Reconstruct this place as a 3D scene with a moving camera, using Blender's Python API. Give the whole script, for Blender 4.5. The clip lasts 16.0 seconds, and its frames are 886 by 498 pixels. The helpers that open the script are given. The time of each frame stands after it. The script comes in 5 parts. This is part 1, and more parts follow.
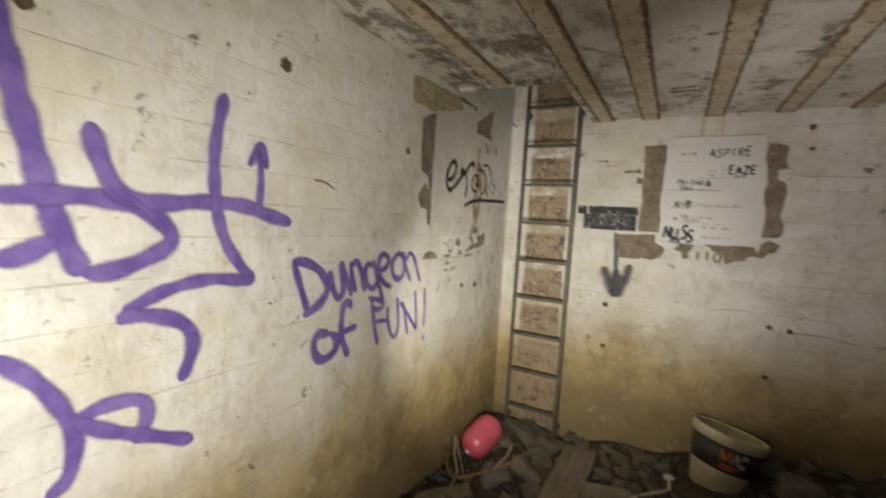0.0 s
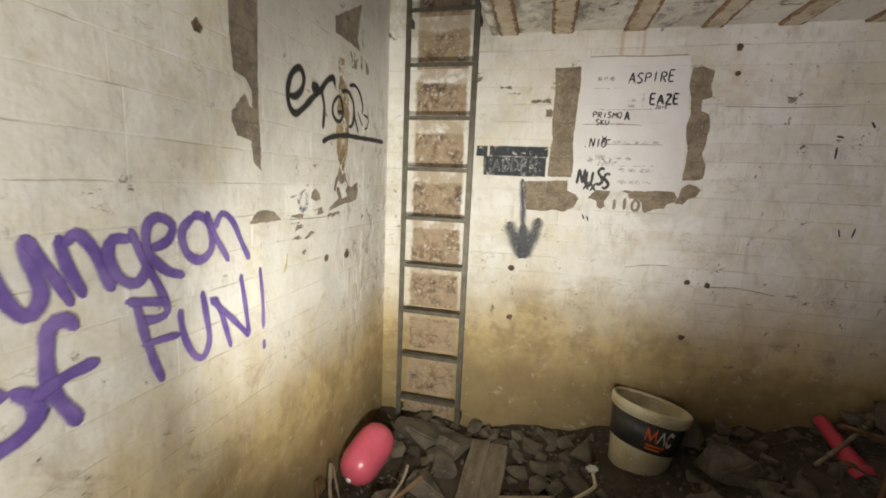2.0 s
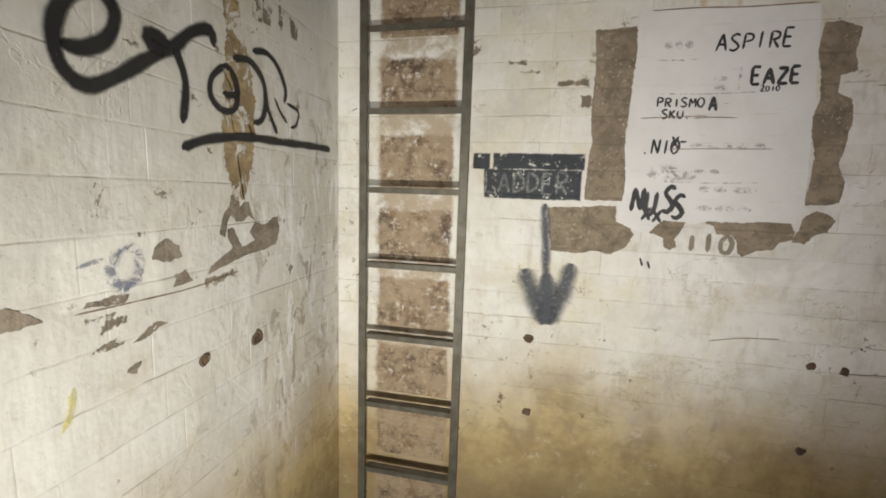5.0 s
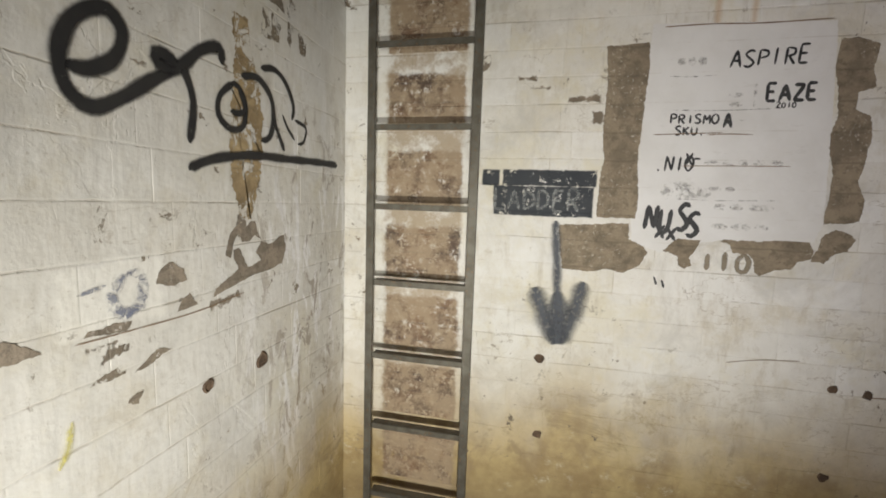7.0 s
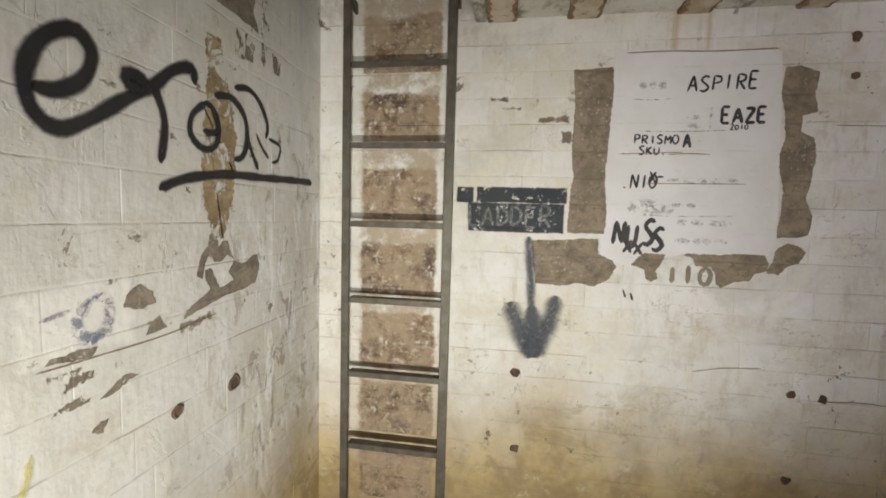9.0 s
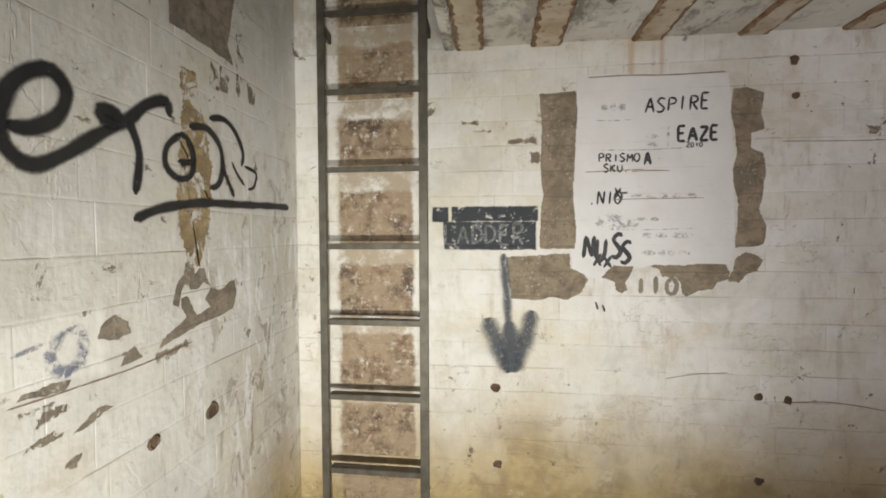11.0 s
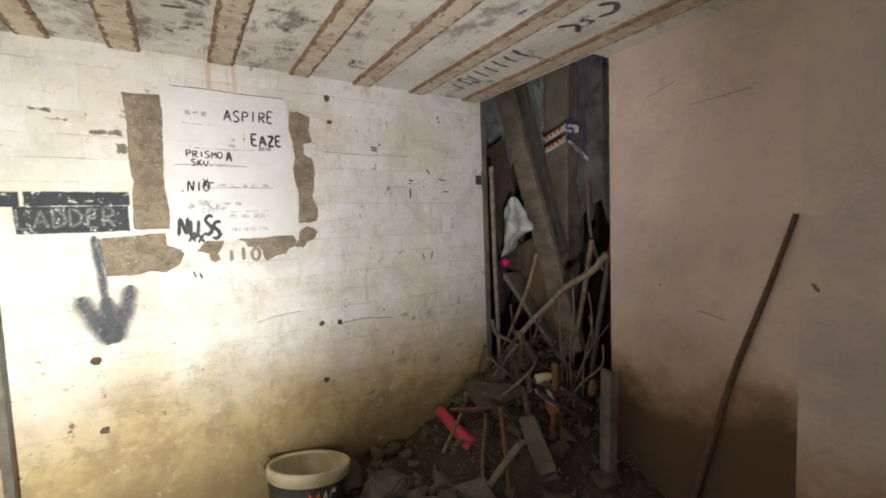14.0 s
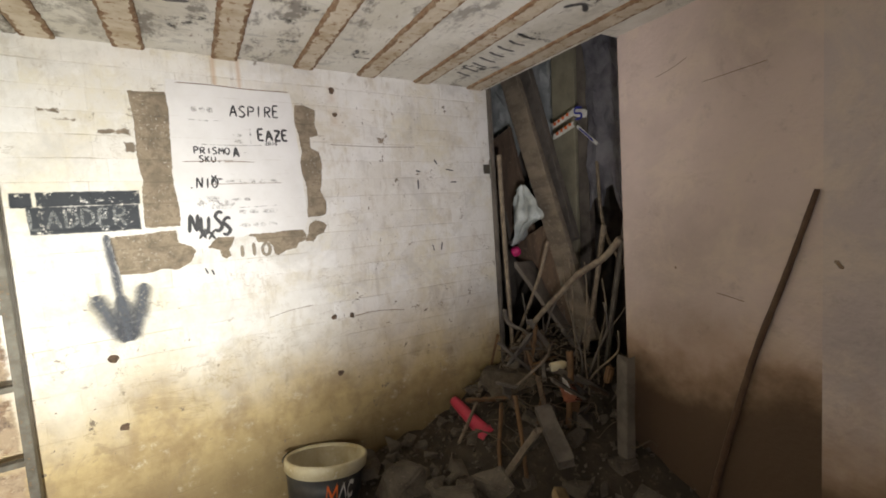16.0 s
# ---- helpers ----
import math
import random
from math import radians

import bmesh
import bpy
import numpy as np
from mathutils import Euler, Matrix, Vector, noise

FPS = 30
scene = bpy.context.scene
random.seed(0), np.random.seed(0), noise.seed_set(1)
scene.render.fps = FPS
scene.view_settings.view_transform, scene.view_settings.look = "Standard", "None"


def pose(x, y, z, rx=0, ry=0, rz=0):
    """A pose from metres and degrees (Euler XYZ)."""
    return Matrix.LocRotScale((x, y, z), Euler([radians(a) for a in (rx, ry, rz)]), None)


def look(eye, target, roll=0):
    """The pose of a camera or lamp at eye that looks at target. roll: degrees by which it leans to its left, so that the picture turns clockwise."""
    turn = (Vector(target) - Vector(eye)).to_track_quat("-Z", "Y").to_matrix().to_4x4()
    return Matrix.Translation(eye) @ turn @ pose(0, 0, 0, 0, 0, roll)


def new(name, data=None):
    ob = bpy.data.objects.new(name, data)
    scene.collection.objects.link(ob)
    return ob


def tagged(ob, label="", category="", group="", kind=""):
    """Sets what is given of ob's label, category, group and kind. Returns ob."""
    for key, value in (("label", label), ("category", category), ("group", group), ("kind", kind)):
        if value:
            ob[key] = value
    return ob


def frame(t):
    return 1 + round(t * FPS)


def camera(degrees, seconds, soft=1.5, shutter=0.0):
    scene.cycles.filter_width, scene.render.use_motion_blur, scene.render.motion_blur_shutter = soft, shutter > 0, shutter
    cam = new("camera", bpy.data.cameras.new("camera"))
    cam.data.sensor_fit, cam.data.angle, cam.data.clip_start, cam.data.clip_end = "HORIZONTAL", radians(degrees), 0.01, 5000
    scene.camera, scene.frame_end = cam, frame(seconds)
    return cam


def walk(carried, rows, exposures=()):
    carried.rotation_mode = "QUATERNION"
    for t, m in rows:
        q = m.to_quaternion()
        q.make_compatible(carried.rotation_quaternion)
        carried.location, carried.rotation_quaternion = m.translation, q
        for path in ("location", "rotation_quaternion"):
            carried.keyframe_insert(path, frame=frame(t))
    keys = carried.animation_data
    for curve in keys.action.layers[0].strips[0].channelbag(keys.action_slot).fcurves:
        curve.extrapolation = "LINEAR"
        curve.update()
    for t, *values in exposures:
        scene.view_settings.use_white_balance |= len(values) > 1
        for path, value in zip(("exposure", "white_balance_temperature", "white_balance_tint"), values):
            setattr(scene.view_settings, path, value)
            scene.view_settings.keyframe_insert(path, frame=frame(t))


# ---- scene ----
cam = camera(93.8, 16.0, 1.8, 0.3)
PATH = [
    (0, (-0.026, 3.135, 1.611), (-0.997, 4.877, 1.464), 3.5),
    (0.5, (0.067, 3.202, 1.557), (-0.587, 5.067, 1.25), 3.8),
    (1, (0.04, 3.375, 1.527), (-0.619, 5.235, 1.205), 3.4),
    (1.5, (-0.115, 3.584, 1.509), (-0.687, 5.476, 1.202), 2.9),
    (2, (-0.277, 3.86, 1.54), (-0.726, 5.784, 1.229), 2.5),
    (2.5, (-0.354, 4.112, 1.481), (-0.734, 6.027, 1.043), 3.3),
    (3, (-0.363, 4.488, 1.503), (-0.802, 6.394, 1.082), 4.3),
    (3.5, (-0.4, 4.667, 1.531), (-0.76, 6.577, 1.058), 3.2),
    (4, (-0.445, 4.721, 1.574), (-0.752, 6.652, 1.153), 2.0),
    (4.5, (-0.437, 4.722, 1.599), (-0.843, 6.656, 1.292), 1.8),
    (7, (-0.477, 4.755, 1.641), (-0.899, 6.697, 1.417), 1.9),
    (7.5, (-0.477, 4.752, 1.64), (-0.881, 6.699, 1.428), 2.0),
    (8, (-0.493, 4.756, 1.647), (-0.849, 6.714, 1.453), 2.1),
    (8.5, (-0.485, 4.748, 1.651), (-0.81, 6.714, 1.481), 1.8),
    (11, (-0.446, 4.71, 1.662), (-0.677, 6.696, 1.592), -0.2),
    (11.5, (-0.435, 4.659, 1.662), (-0.464, 6.659, 1.661), 0.3),
    (12, (-0.347, 4.559, 1.649), (-0.09, 6.542, 1.619), 0.0),
    (12.5, (-0.212, 4.376, 1.642), (0.349, 6.295, 1.57), 0.9),
    (13, (-0.112, 4.199, 1.593), (0.701, 6.021, 1.447), 0.3),
    (13.5, (-0.077, 4.108, 1.583), (0.87, 5.864, 1.451), -1.8),
    (14, (-0.094, 4.089, 1.596), (0.971, 5.776, 1.461), -2.1),
    (14.5, (-0.099, 4.064, 1.598), (1.021, 5.714, 1.447), -2.0),
    (15, (-0.108, 4.076, 1.596), (0.984, 5.744, 1.439), -2.6),
    (15.5, (-0.098, 4.102, 1.568), (0.93, 5.809, 1.4), -4.0),
    (16, (-0.095, 4.108, 1.571), (0.934, 5.816, 1.412), -3.9),
]
EXPOSURES = ((0, -0.5, 6800, 8), (0.5, -0.1, 6800, 8), (1.5, 0.1, 6700, 9), (3.5, 0.0, 6600, 10), (4.5, -0.06, 6450, 10), (8.5, -0.1, 6350, 10), (11, 0.04, 6350, 10), (12, 0.36, 6300, 10), (13, 0.7, 6350, 10), (16, 0.78, 6350, 10))
walk(cam, [(t, look(eye, target, roll)) for t, eye, target, roll in PATH], EXPOSURES)

# ---- light: the walker's torch, beam and spill, underground with no daylight ----
world = bpy.data.worlds.new("world")
scene.world = world
world.use_nodes = True
world.node_tree.nodes["Background"].inputs["Color"].default_value = (0.55, 0.5, 0.45, 1)
world.node_tree.nodes["Background"].inputs["Strength"].default_value = 0.0


def torch(name, eye, target, watts, degrees, blend, colour, radius):
    data = bpy.data.lights.new(name, "SPOT")
    data.energy, data.spot_size, data.spot_blend, data.color, data.shadow_soft_size = watts, radians(degrees), blend, colour, radius
    ob = new(name, data)
    ob.matrix_world = look(eye, target)
    return ob


# where the walker first stands, beam on the side wall; then before the ladder; then turned to the opening
torch("torch_first", (0.05, 2.5, 1.2), (-1.235, 4.0, 1.3), 250, 76, 1.0, (1.0, 0.97, 0.89), 0.02)
torch("torch_beam", (-0.32, 4.1, 1.02), (-0.92, 6.33, 1.1), 165, 86, 1.0, (1.0, 0.97, 0.87), 0.012)
torch("torch_spill", (-0.1, 3.9, 1.15), (0.9, 6.33, 2.1), 76, 78, 1.0, (1.0, 0.95, 0.96), 0.02)
torch("torch_halo", (-0.2, 3.0, 1.1), (-0.5, 6.33, 2.1), 10, 150, 0.9, (1.0, 0.945, 0.965), 0.04)


# ---- materials ----
class Nodes:
    """A node material, built by short calls."""

    def __init__(self, name, rough=0.8, metal=0.0):
        self.m = bpy.data.materials.new(name)
        self.m.use_nodes = True
        self.t = self.m.node_tree
        self.b = self.t.nodes["Principled BSDF"]
        self.b.inputs["Roughness"].default_value, self.b.inputs["Metallic"].default_value = rough, metal
        g = self.t.nodes.new("ShaderNodeNewGeometry")
        self.p = g.outputs["Position"]
        s = self.t.nodes.new("ShaderNodeSeparateXYZ")
        self.put(s.inputs[0], self.p)
        self.x, self.y, self.z = s.outputs

    def put(self, socket, v):
        if isinstance(v, bpy.types.NodeSocket):
            self.t.links.new(v, socket)
        elif isinstance(v, tuple) and len(v) == 3 and socket.type == "RGBA":
            socket.default_value = (*v, 1)
        else:
            socket.default_value = v

    def math(self, op, a, b=0.0, clamp=False):
        n = self.t.nodes.new("ShaderNodeMath")
        n.operation, n.use_clamp = op, clamp
        self.put(n.inputs[0], a), self.put(n.inputs[1], b)
        return n.outputs[0]

    def noise(self, scale, detail=4.0, rough=0.6, p=None, stretch=None, warp=0.0):
        p = p or self.p
        if stretch:
            k = self.t.nodes.new("ShaderNodeMapping")
            self.put(k.inputs[0], p)
            k.inputs["Scale"].default_value = stretch
            p = k.outputs[0]
        n = self.t.nodes.new("ShaderNodeTexNoise")
        self.put(n.inputs["Vector"], p)
        n.inputs["Scale"].default_value, n.inputs["Detail"].default_value, n.inputs["Roughness"].default_value = scale, detail, rough
        n.inputs["Distortion"].default_value = warp
        return n.outputs[0]

    def step(self, v, lo, hi):
        n = self.t.nodes.new("ShaderNodeMapRange")
        n.interpolation_type = "SMOOTHSTEP"
        self.put(n.inputs[0], v)
        n.inputs[1].default_value, n.inputs[2].default_value = lo, hi
        return n.outputs[0]

    def mix(self, f, a, b):
        n = self.t.nodes.new("ShaderNodeMix")
        n.data_type = "RGBA"
        self.put(n.inputs[0], f), self.put(n.inputs[6], a), self.put(n.inputs[7], b)
        return n.outputs[2]

    def rnd(self):
        return self.t.nodes.new("ShaderNodeObjectInfo").outputs["Random"]

    def box(self, u, v, u0, u1, v0, v1, wobble, soft=0.004, turn=0.0):
        """1 inside a rectangle of the wall, turned by degrees, with a torn edge."""
        if turn:
            cu, cv, k, s = (u0 + u1) / 2, (v0 + v1) / 2, math.cos(radians(turn)), math.sin(radians(turn))
            p, q = self.math("SUBTRACT", u, cu), self.math("SUBTRACT", v, cv)
            u = self.math("ADD", self.math("ADD", self.math("MULTIPLY", p, k), self.math("MULTIPLY", q, s)), cu)
            v = self.math("ADD", self.math("SUBTRACT", self.math("MULTIPLY", q, k), self.math("MULTIPLY", p, s)), cv)
        du = self.math("SUBTRACT", self.math("ABSOLUTE", self.math("SUBTRACT", u, (u0 + u1) / 2)), (u1 - u0) / 2)
        dv = self.math("SUBTRACT", self.math("ABSOLUTE", self.math("SUBTRACT", v, (v0 + v1) / 2)), (v1 - v0) / 2)
        return self.step(self.math("ADD", self.math("MAXIMUM", du, dv), wobble), soft, -soft)

    def union(self, masks):
        out = masks[0]
        for k in masks[1:]:
            out = self.math("MAXIMUM", out, k)
        return out

    def bump(self, h, dist=0.004, strength=0.6):
        n = self.t.nodes.new("ShaderNodeBump")
        n.inputs["Strength"].default_value, n.inputs["Distance"].default_value = strength, dist
        self.put(n.inputs["Height"], h)
        self.put(self.b.inputs["Normal"], n.outputs[0])

    def done(self, colour, rough=None):
        self.put(self.b.inputs["Base Color"], colour)
        if rough is not None:
            self.put(self.b.inputs["Roughness"], rough)
        return self.m


def wobbles(n, big=0.03, fine=0.012):
    w = n.math("MULTIPLY", n.math("SUBTRACT", n.noise(9, 5, 0.65), 0.5), big * 2)
    return n.math("ADD", w, n.math("MULTIPLY", n.math("SUBTRACT", n.noise(60, 3), 0.5), fine * 2))


def painted_masonry(name, u_axis, bare, dark=(), tide=0.84, bare_colour=(0.17, 0.135, 0.095), chips=0.64, ladder_column=False, torn=(0.03, 0.012), joint=False):
    """Old white paint on brickwork: flood tide line, bare patches, chips and grime."""
    n = Nodes(name, 0.62)
    u = n.x if u_axis == "x" else n.y
    wob = wobbles(n, *torn)
    paint = n.mix(n.step(n.noise(1.7, 4), 0.35, 0.7), (0.78, 0.77, 0.735), (0.67, 0.645, 0.585))
    paint = n.mix(n.math("MULTIPLY", n.step(n.noise(5.5, 6, 0.72), 0.48, 0.68), 0.6), paint, (0.58, 0.52, 0.39))
    paint = n.mix(n.math("MULTIPLY", n.step(n.noise(26, 4, 0.7, stretch=(1, 1, 0.35)), 0.52, 0.72), 0.45), paint, (0.45, 0.39, 0.30))
    patch = n.step(n.noise(6.5, 7, 0.74, warp=0.9), 0.47, 0.57)
    paint = n.mix(n.math("MULTIPLY", patch, 0.38), paint, (0.84, 0.83, 0.80))
    yellow = n.math("MULTIPLY", n.step(n.noise(2.9, 5, 0.7), 0.5, 0.66), 0.5)
    paint = n.mix(yellow, paint, (0.66, 0.60, 0.42))
    drip = n.math("MULTIPLY", n.step(n.noise(24, 5, 0.7, stretch=(1, 1, 0.08)), 0.56, 0.68), n.step(n.noise(1.9, 3), 0.45, 0.6))
    paint = n.mix(n.math("MULTIPLY", drip, 0.35), paint, (0.40, 0.35, 0.27))
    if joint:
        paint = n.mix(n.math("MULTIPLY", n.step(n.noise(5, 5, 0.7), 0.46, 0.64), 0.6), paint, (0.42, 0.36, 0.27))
    else:
        tint = n.rnd()
        paint = n.mix(n.math("MULTIPLY", tint, 0.22), paint, (0.60, 0.54, 0.43))
        paint = n.mix(n.math("MULTIPLY", n.step(n.math("FRACT", n.math("MULTIPLY", tint, 7.31)), 0.72, 0.95), 0.35), paint, (0.80, 0.79, 0.77))
    grey = n.math("MULTIPLY", n.step(n.noise(3.1, 6, 0.7, warp=0.6), 0.48, 0.66), 0.5)
    paint = n.mix(grey, paint, (0.50, 0.48, 0.44))
    crack = n.step(n.math("ABSOLUTE", n.math("SUBTRACT", n.noise(2.6, 5, 0.6, stretch=(1, 1, 2.2)), 0.5)), 0.006, 0.0)
    paint = n.mix(n.math("MULTIPLY", n.math("MULTIPLY", crack, n.step(n.noise(3.7, 3), 0.5, 0.6)), 0.5), paint, (0.33, 0.27, 0.2))
    if u_axis == "y":
        paint = n.mix(n.math("MULTIPLY", n.step(n.math("ADD", u, wob), 5.11, 5.14), 0.4), paint, (0.52, 0.505, 0.475))
    # broken hairline cracks along the courses
    course = 0.0953 if u_axis == "x" else 0.1082
    bed = n.math("FRACT", n.math("ADD", n.math("DIVIDE", n.math("ADD", n.z, n.math("MULTIPLY", n.math("SUBTRACT", n.noise(8, 4), 0.5), 0.012)), course), 0.5))
    bed = n.step(n.math("ABSOLUTE", n.math("SUBTRACT", bed, 0.5)), 0.028, 0.008)
    bed = n.math("MULTIPLY", bed, n.step(n.noise(3.6, 6, 0.75, stretch=(1, 1, 2.5)), 0.49, 0.6))
    paint = n.mix(n.math("MULTIPLY", bed, 0.4), paint, (0.34, 0.28, 0.2))
    if u_axis == "y":
        # flaking and runs beside the corner
        near = n.math("MULTIPLY", n.step(n.math("ADD", u, wob), 5.5, 6.0), n.step(n.z, 2.3, 1.5))
        white = n.step(n.noise(17, 6, 0.72, stretch=(1, 1, 0.3), warp=0.5), 0.52, 0.58)
        paint = n.mix(n.math("MULTIPLY", n.math("MULTIPLY", white, near), 0.75), paint, (0.82, 0.81, 0.82))
        torn_off = n.step(n.noise(15, 7, 0.75, stretch=(1, 1, 0.45), warp=0.6), 0.565, 0.59)
        paint = n.mix(n.math("MULTIPLY", n.math("MULTIPLY", torn_off, near), 0.85), paint, (0.33, 0.285, 0.235))
        pale_oval = n.box(u, n.z, 5.27, 5.47, 1.385, 1.505, wob, 0.01)
        paint = n.mix(n.math("MULTIPLY", pale_oval, 0.6), paint, (0.78, 0.76, 0.70))
    # flood stain
    level = n.math("ADD", n.z, n.math("MULTIPLY", n.math("SUBTRACT", n.noise(2.2, 5, 0.6, stretch=(1, 1, 0.5)), 0.5), 0.75))
    stain = n.mix(n.step(n.noise(7, 5, 0.7), 0.35, 0.7), (0.50, 0.38, 0.17), (0.30, 0.205, 0.08))
    paint = n.mix(n.math("MULTIPLY", n.step(level, tide + 0.34, tide - 0.26), 0.95), paint, stain)
    deep = n.step(n.math("ADD", n.z, n.math("MULTIPLY", n.math("SUBTRACT", n.noise(4, 4), 0.5), 0.4)), tide - 0.14, tide - 0.56)
    paint = n.mix(n.math("MULTIPLY", deep, 0.72), paint, (0.21, 0.15, 0.07))
    lime = n.step(n.noise(11, 8, 0.78, stretch=(1, 1, 1.3)), 0.56, 0.68)
    paint = n.mix(n.math("MULTIPLY", n.math("MULTIPLY", lime, n.step(level, tide + 0.1, tide - 0.15)), 0.65), paint, (0.62, 0.56, 0.43))
    blot = n.step(n.noise(4.3, 8, 0.78, warp=0.8), 0.56, 0.64)
    paint = n.mix(n.math("MULTIPLY", n.math("MULTIPLY", blot, n.step(n.z, 1.6, 0.5)), 0.55), paint, (0.27, 0.20, 0.115))
    grain = n.step(n.noise(120, 4, 0.75), 0.60, 0.68)
    paint = n.mix(n.math("MULTIPLY", n.math("MULTIPLY", grain, n.step(n.noise(5, 4), 0.4, 0.6)), 0.4), paint, (0.3, 0.25, 0.18))
    # bare patches
    ground = n.mix(n.step(n.noise(14, 6, 0.7), 0.4, 0.66), bare_colour, tuple(k * 1.55 for k in bare_colour))
    ground = n.mix(n.math("MULTIPLY", n.step(n.noise(75, 3), 0.64, 0.7), 0.6), ground, (0.55, 0.5, 0.42))
    masks = [n.box(u, n.z, *r[:4], wob, 0.004, *r[4:]) for r in bare]
    chip = n.step(n.noise(13, 6, 0.72, warp=0.4), chips, chips + 0.015)
    masks.append(n.math("MULTIPLY", chip, n.step(n.noise(1.3, 2), 0.42, 0.55)))
    fleck = n.step(n.noise(21, 7, 0.75, warp=0.5), chips - 0.02, chips)
    masks.append(n.math("MULTIPLY", n.math("MULTIPLY", fleck, 0.8), n.step(n.noise(2.4, 3), 0.5, 0.62)))
    mask = n.union(masks)
    colour = n.mix(mask, paint, ground)
    runs = n.math("MULTIPLY", n.noise(16, 4, 0.6, stretch=(1, 1, 0.16)), 0.8)
    swell = n.math("ADD", n.math("MULTIPLY", n.noise(7, 3), 2.2), n.math("MULTIPLY", n.noise(60, 4, 0.7), 0.35))
    height = n.math("SUBTRACT", n.math("ADD", runs, swell), n.math("MULTIPLY", mask, 0.45))
    if ladder_column:
        cell = n.math("FRACT", n.math("DIVIDE", n.math("ADD", n.z, 10 * 0.287 - 0.19), 0.287))
        ragged = n.math("MULTIPLY", n.math("SUBTRACT", n.noise(7, 7, 0.72), 0.5), 0.36)
        body = n.math("MULTIPLY", n.box(u, n.z, -1.052, -0.752, 0.0, 3.4, n.math("MULTIPLY", wob, 0.8), 0.008), n.step(n.math("ADD", cell, ragged), 0.76, 0.70))
        body = n.math("MULTIPLY", body, n.step(n.noise(24, 8, 0.78), 0.36, 0.47))
        rust = n.mix(n.step(n.noise(6.0, 6, 0.7), 0.4, 0.6), (0.21, 0.125, 0.07), (0.09, 0.058, 0.04))
        rust = n.mix(n.math("MULTIPLY", n.step(n.noise(42, 6, 0.78), 0.53, 0.62), 0.85), rust, (0.50, 0.42, 0.31))
        rows = n.math("ABSOLUTE", n.math("SUBTRACT", n.math("FRACT", n.math("DIVIDE", n.z, 0.072)), 0.5))
        rust = n.mix(n.math("MULTIPLY", n.step(n.math("ADD", rows, n.math("MULTIPLY", wob, 0.8)), 0.44, 0.49), 0.7), rust, (0.06, 0.042, 0.03))
        colour = n.mix(n.math("MULTIPLY", body, 1.0), colour, rust)
        col = n.box(u, n.z, -1.06, -0.75, 0.0, 3.4, wob, 0.012)
        colour = n.mix(n.math("MULTIPLY", n.math("MULTIPLY", col, n.step(n.noise(11, 7, 0.75), 0.36, 0.56)), 0.8), colour, (0.38, 0.29, 0.19))
        # rust run below the steel
        for x0, x1, z0, z1 in ((0.06, 0.075, 2.2, 2.38), (0.165, 0.18, 2.2, 2.38)):
            run = n.math("MULTIPLY", n.box(u, n.z, x0, x1, z0, z1, n.math("MULTIPLY", wob, 0.2), 0.01), 0.55)
            colour = n.mix(run, colour, (0.5, 0.3, 0.12))
        for x, z in ((0.617, 2.273), (0.624, 2.15)):
            halo = n.box(u, n.z, x - 0.01, x + 0.01, z - 0.05, z + 0.01, n.math("MULTIPLY", wob, 0.5), 0.035)
            colour = n.mix(n.math("MULTIPLY", halo, 0.5), colour, (0.5, 0.33, 0.17))
        line = n.box(u, n.z, -0.09, 0.36, 2.2345, 2.2375, n.math("MULTIPLY", wob, 0.1), 0.003)
        colour = n.mix(n.math("MULTIPLY", line, 0.8), colour, (0.16, 0.10, 0.06))
    for tone, rects in dark:
        ink = n.union([n.box(u, n.z, *r, n.math("MULTIPLY", wob, 0.28), 0.003) for r in rects])
        ink = n.math("MULTIPLY", ink, n.step(n.noise(38, 6, 0.75), 0.36, 0.42))
        colour = n.mix(ink, colour, tone)
    height = n.math("SUBTRACT", height, n.math("MULTIPLY", bed, 0.55))
    if u_axis == "y":
        flake = n.step(n.noise(7, 5, 0.68, stretch=(1, 1, 0.6), warp=0.5), 0.5, 0.515)
        height = n.math("ADD", height, n.math("MULTIPLY", n.math("MULTIPLY", flake, n.step(n.noise(1.9, 2), 0.42, 0.6)), 0.22))
    n.bump(height, 0.006, 0.5)
    return n.done(colour, n.math("ADD", 0.5, n.math("MULTIPLY", n.noise(20, 3), 0.3)))


BACK_BARE = [(-0.56, -0.50, 2.085, 2.10), (-0.30, -0.265, 1.93, 1.975), (-0.38, -0.28, 2.01, 2.022), (-0.56, -0.45, 2.055, 2.063)]
LEFT_BARE = [(5.31, 5.40, 1.353, 1.364), (5.345, 5.40, 1.333, 1.349), (5.60, 5.70, 1.372, 1.38, 4), (5.705, 5.735, 1.525, 1.585), (5.40, 5.65, 2.33, 2.36)]
SIGN = [((0.024, 0.029, 0.036), [(-0.675, -0.612, 1.712, 1.768), (-0.60, -0.268, 1.712, 1.77), (-0.632, -0.275, 1.602, 1.711)])]
PAINT_BACK = painted_masonry("painted_brick_back", "x", BACK_BARE, ladder_column=True, dark=SIGN)
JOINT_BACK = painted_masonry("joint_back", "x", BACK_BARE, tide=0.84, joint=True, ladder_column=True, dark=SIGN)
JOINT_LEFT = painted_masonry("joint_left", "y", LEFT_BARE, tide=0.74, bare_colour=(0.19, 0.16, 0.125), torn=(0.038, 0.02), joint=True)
PAINT_LEFT = painted_masonry("painted_brick_left", "y", LEFT_BARE, tide=0.74, bare_colour=(0.19, 0.16, 0.125), torn=(0.038, 0.02))


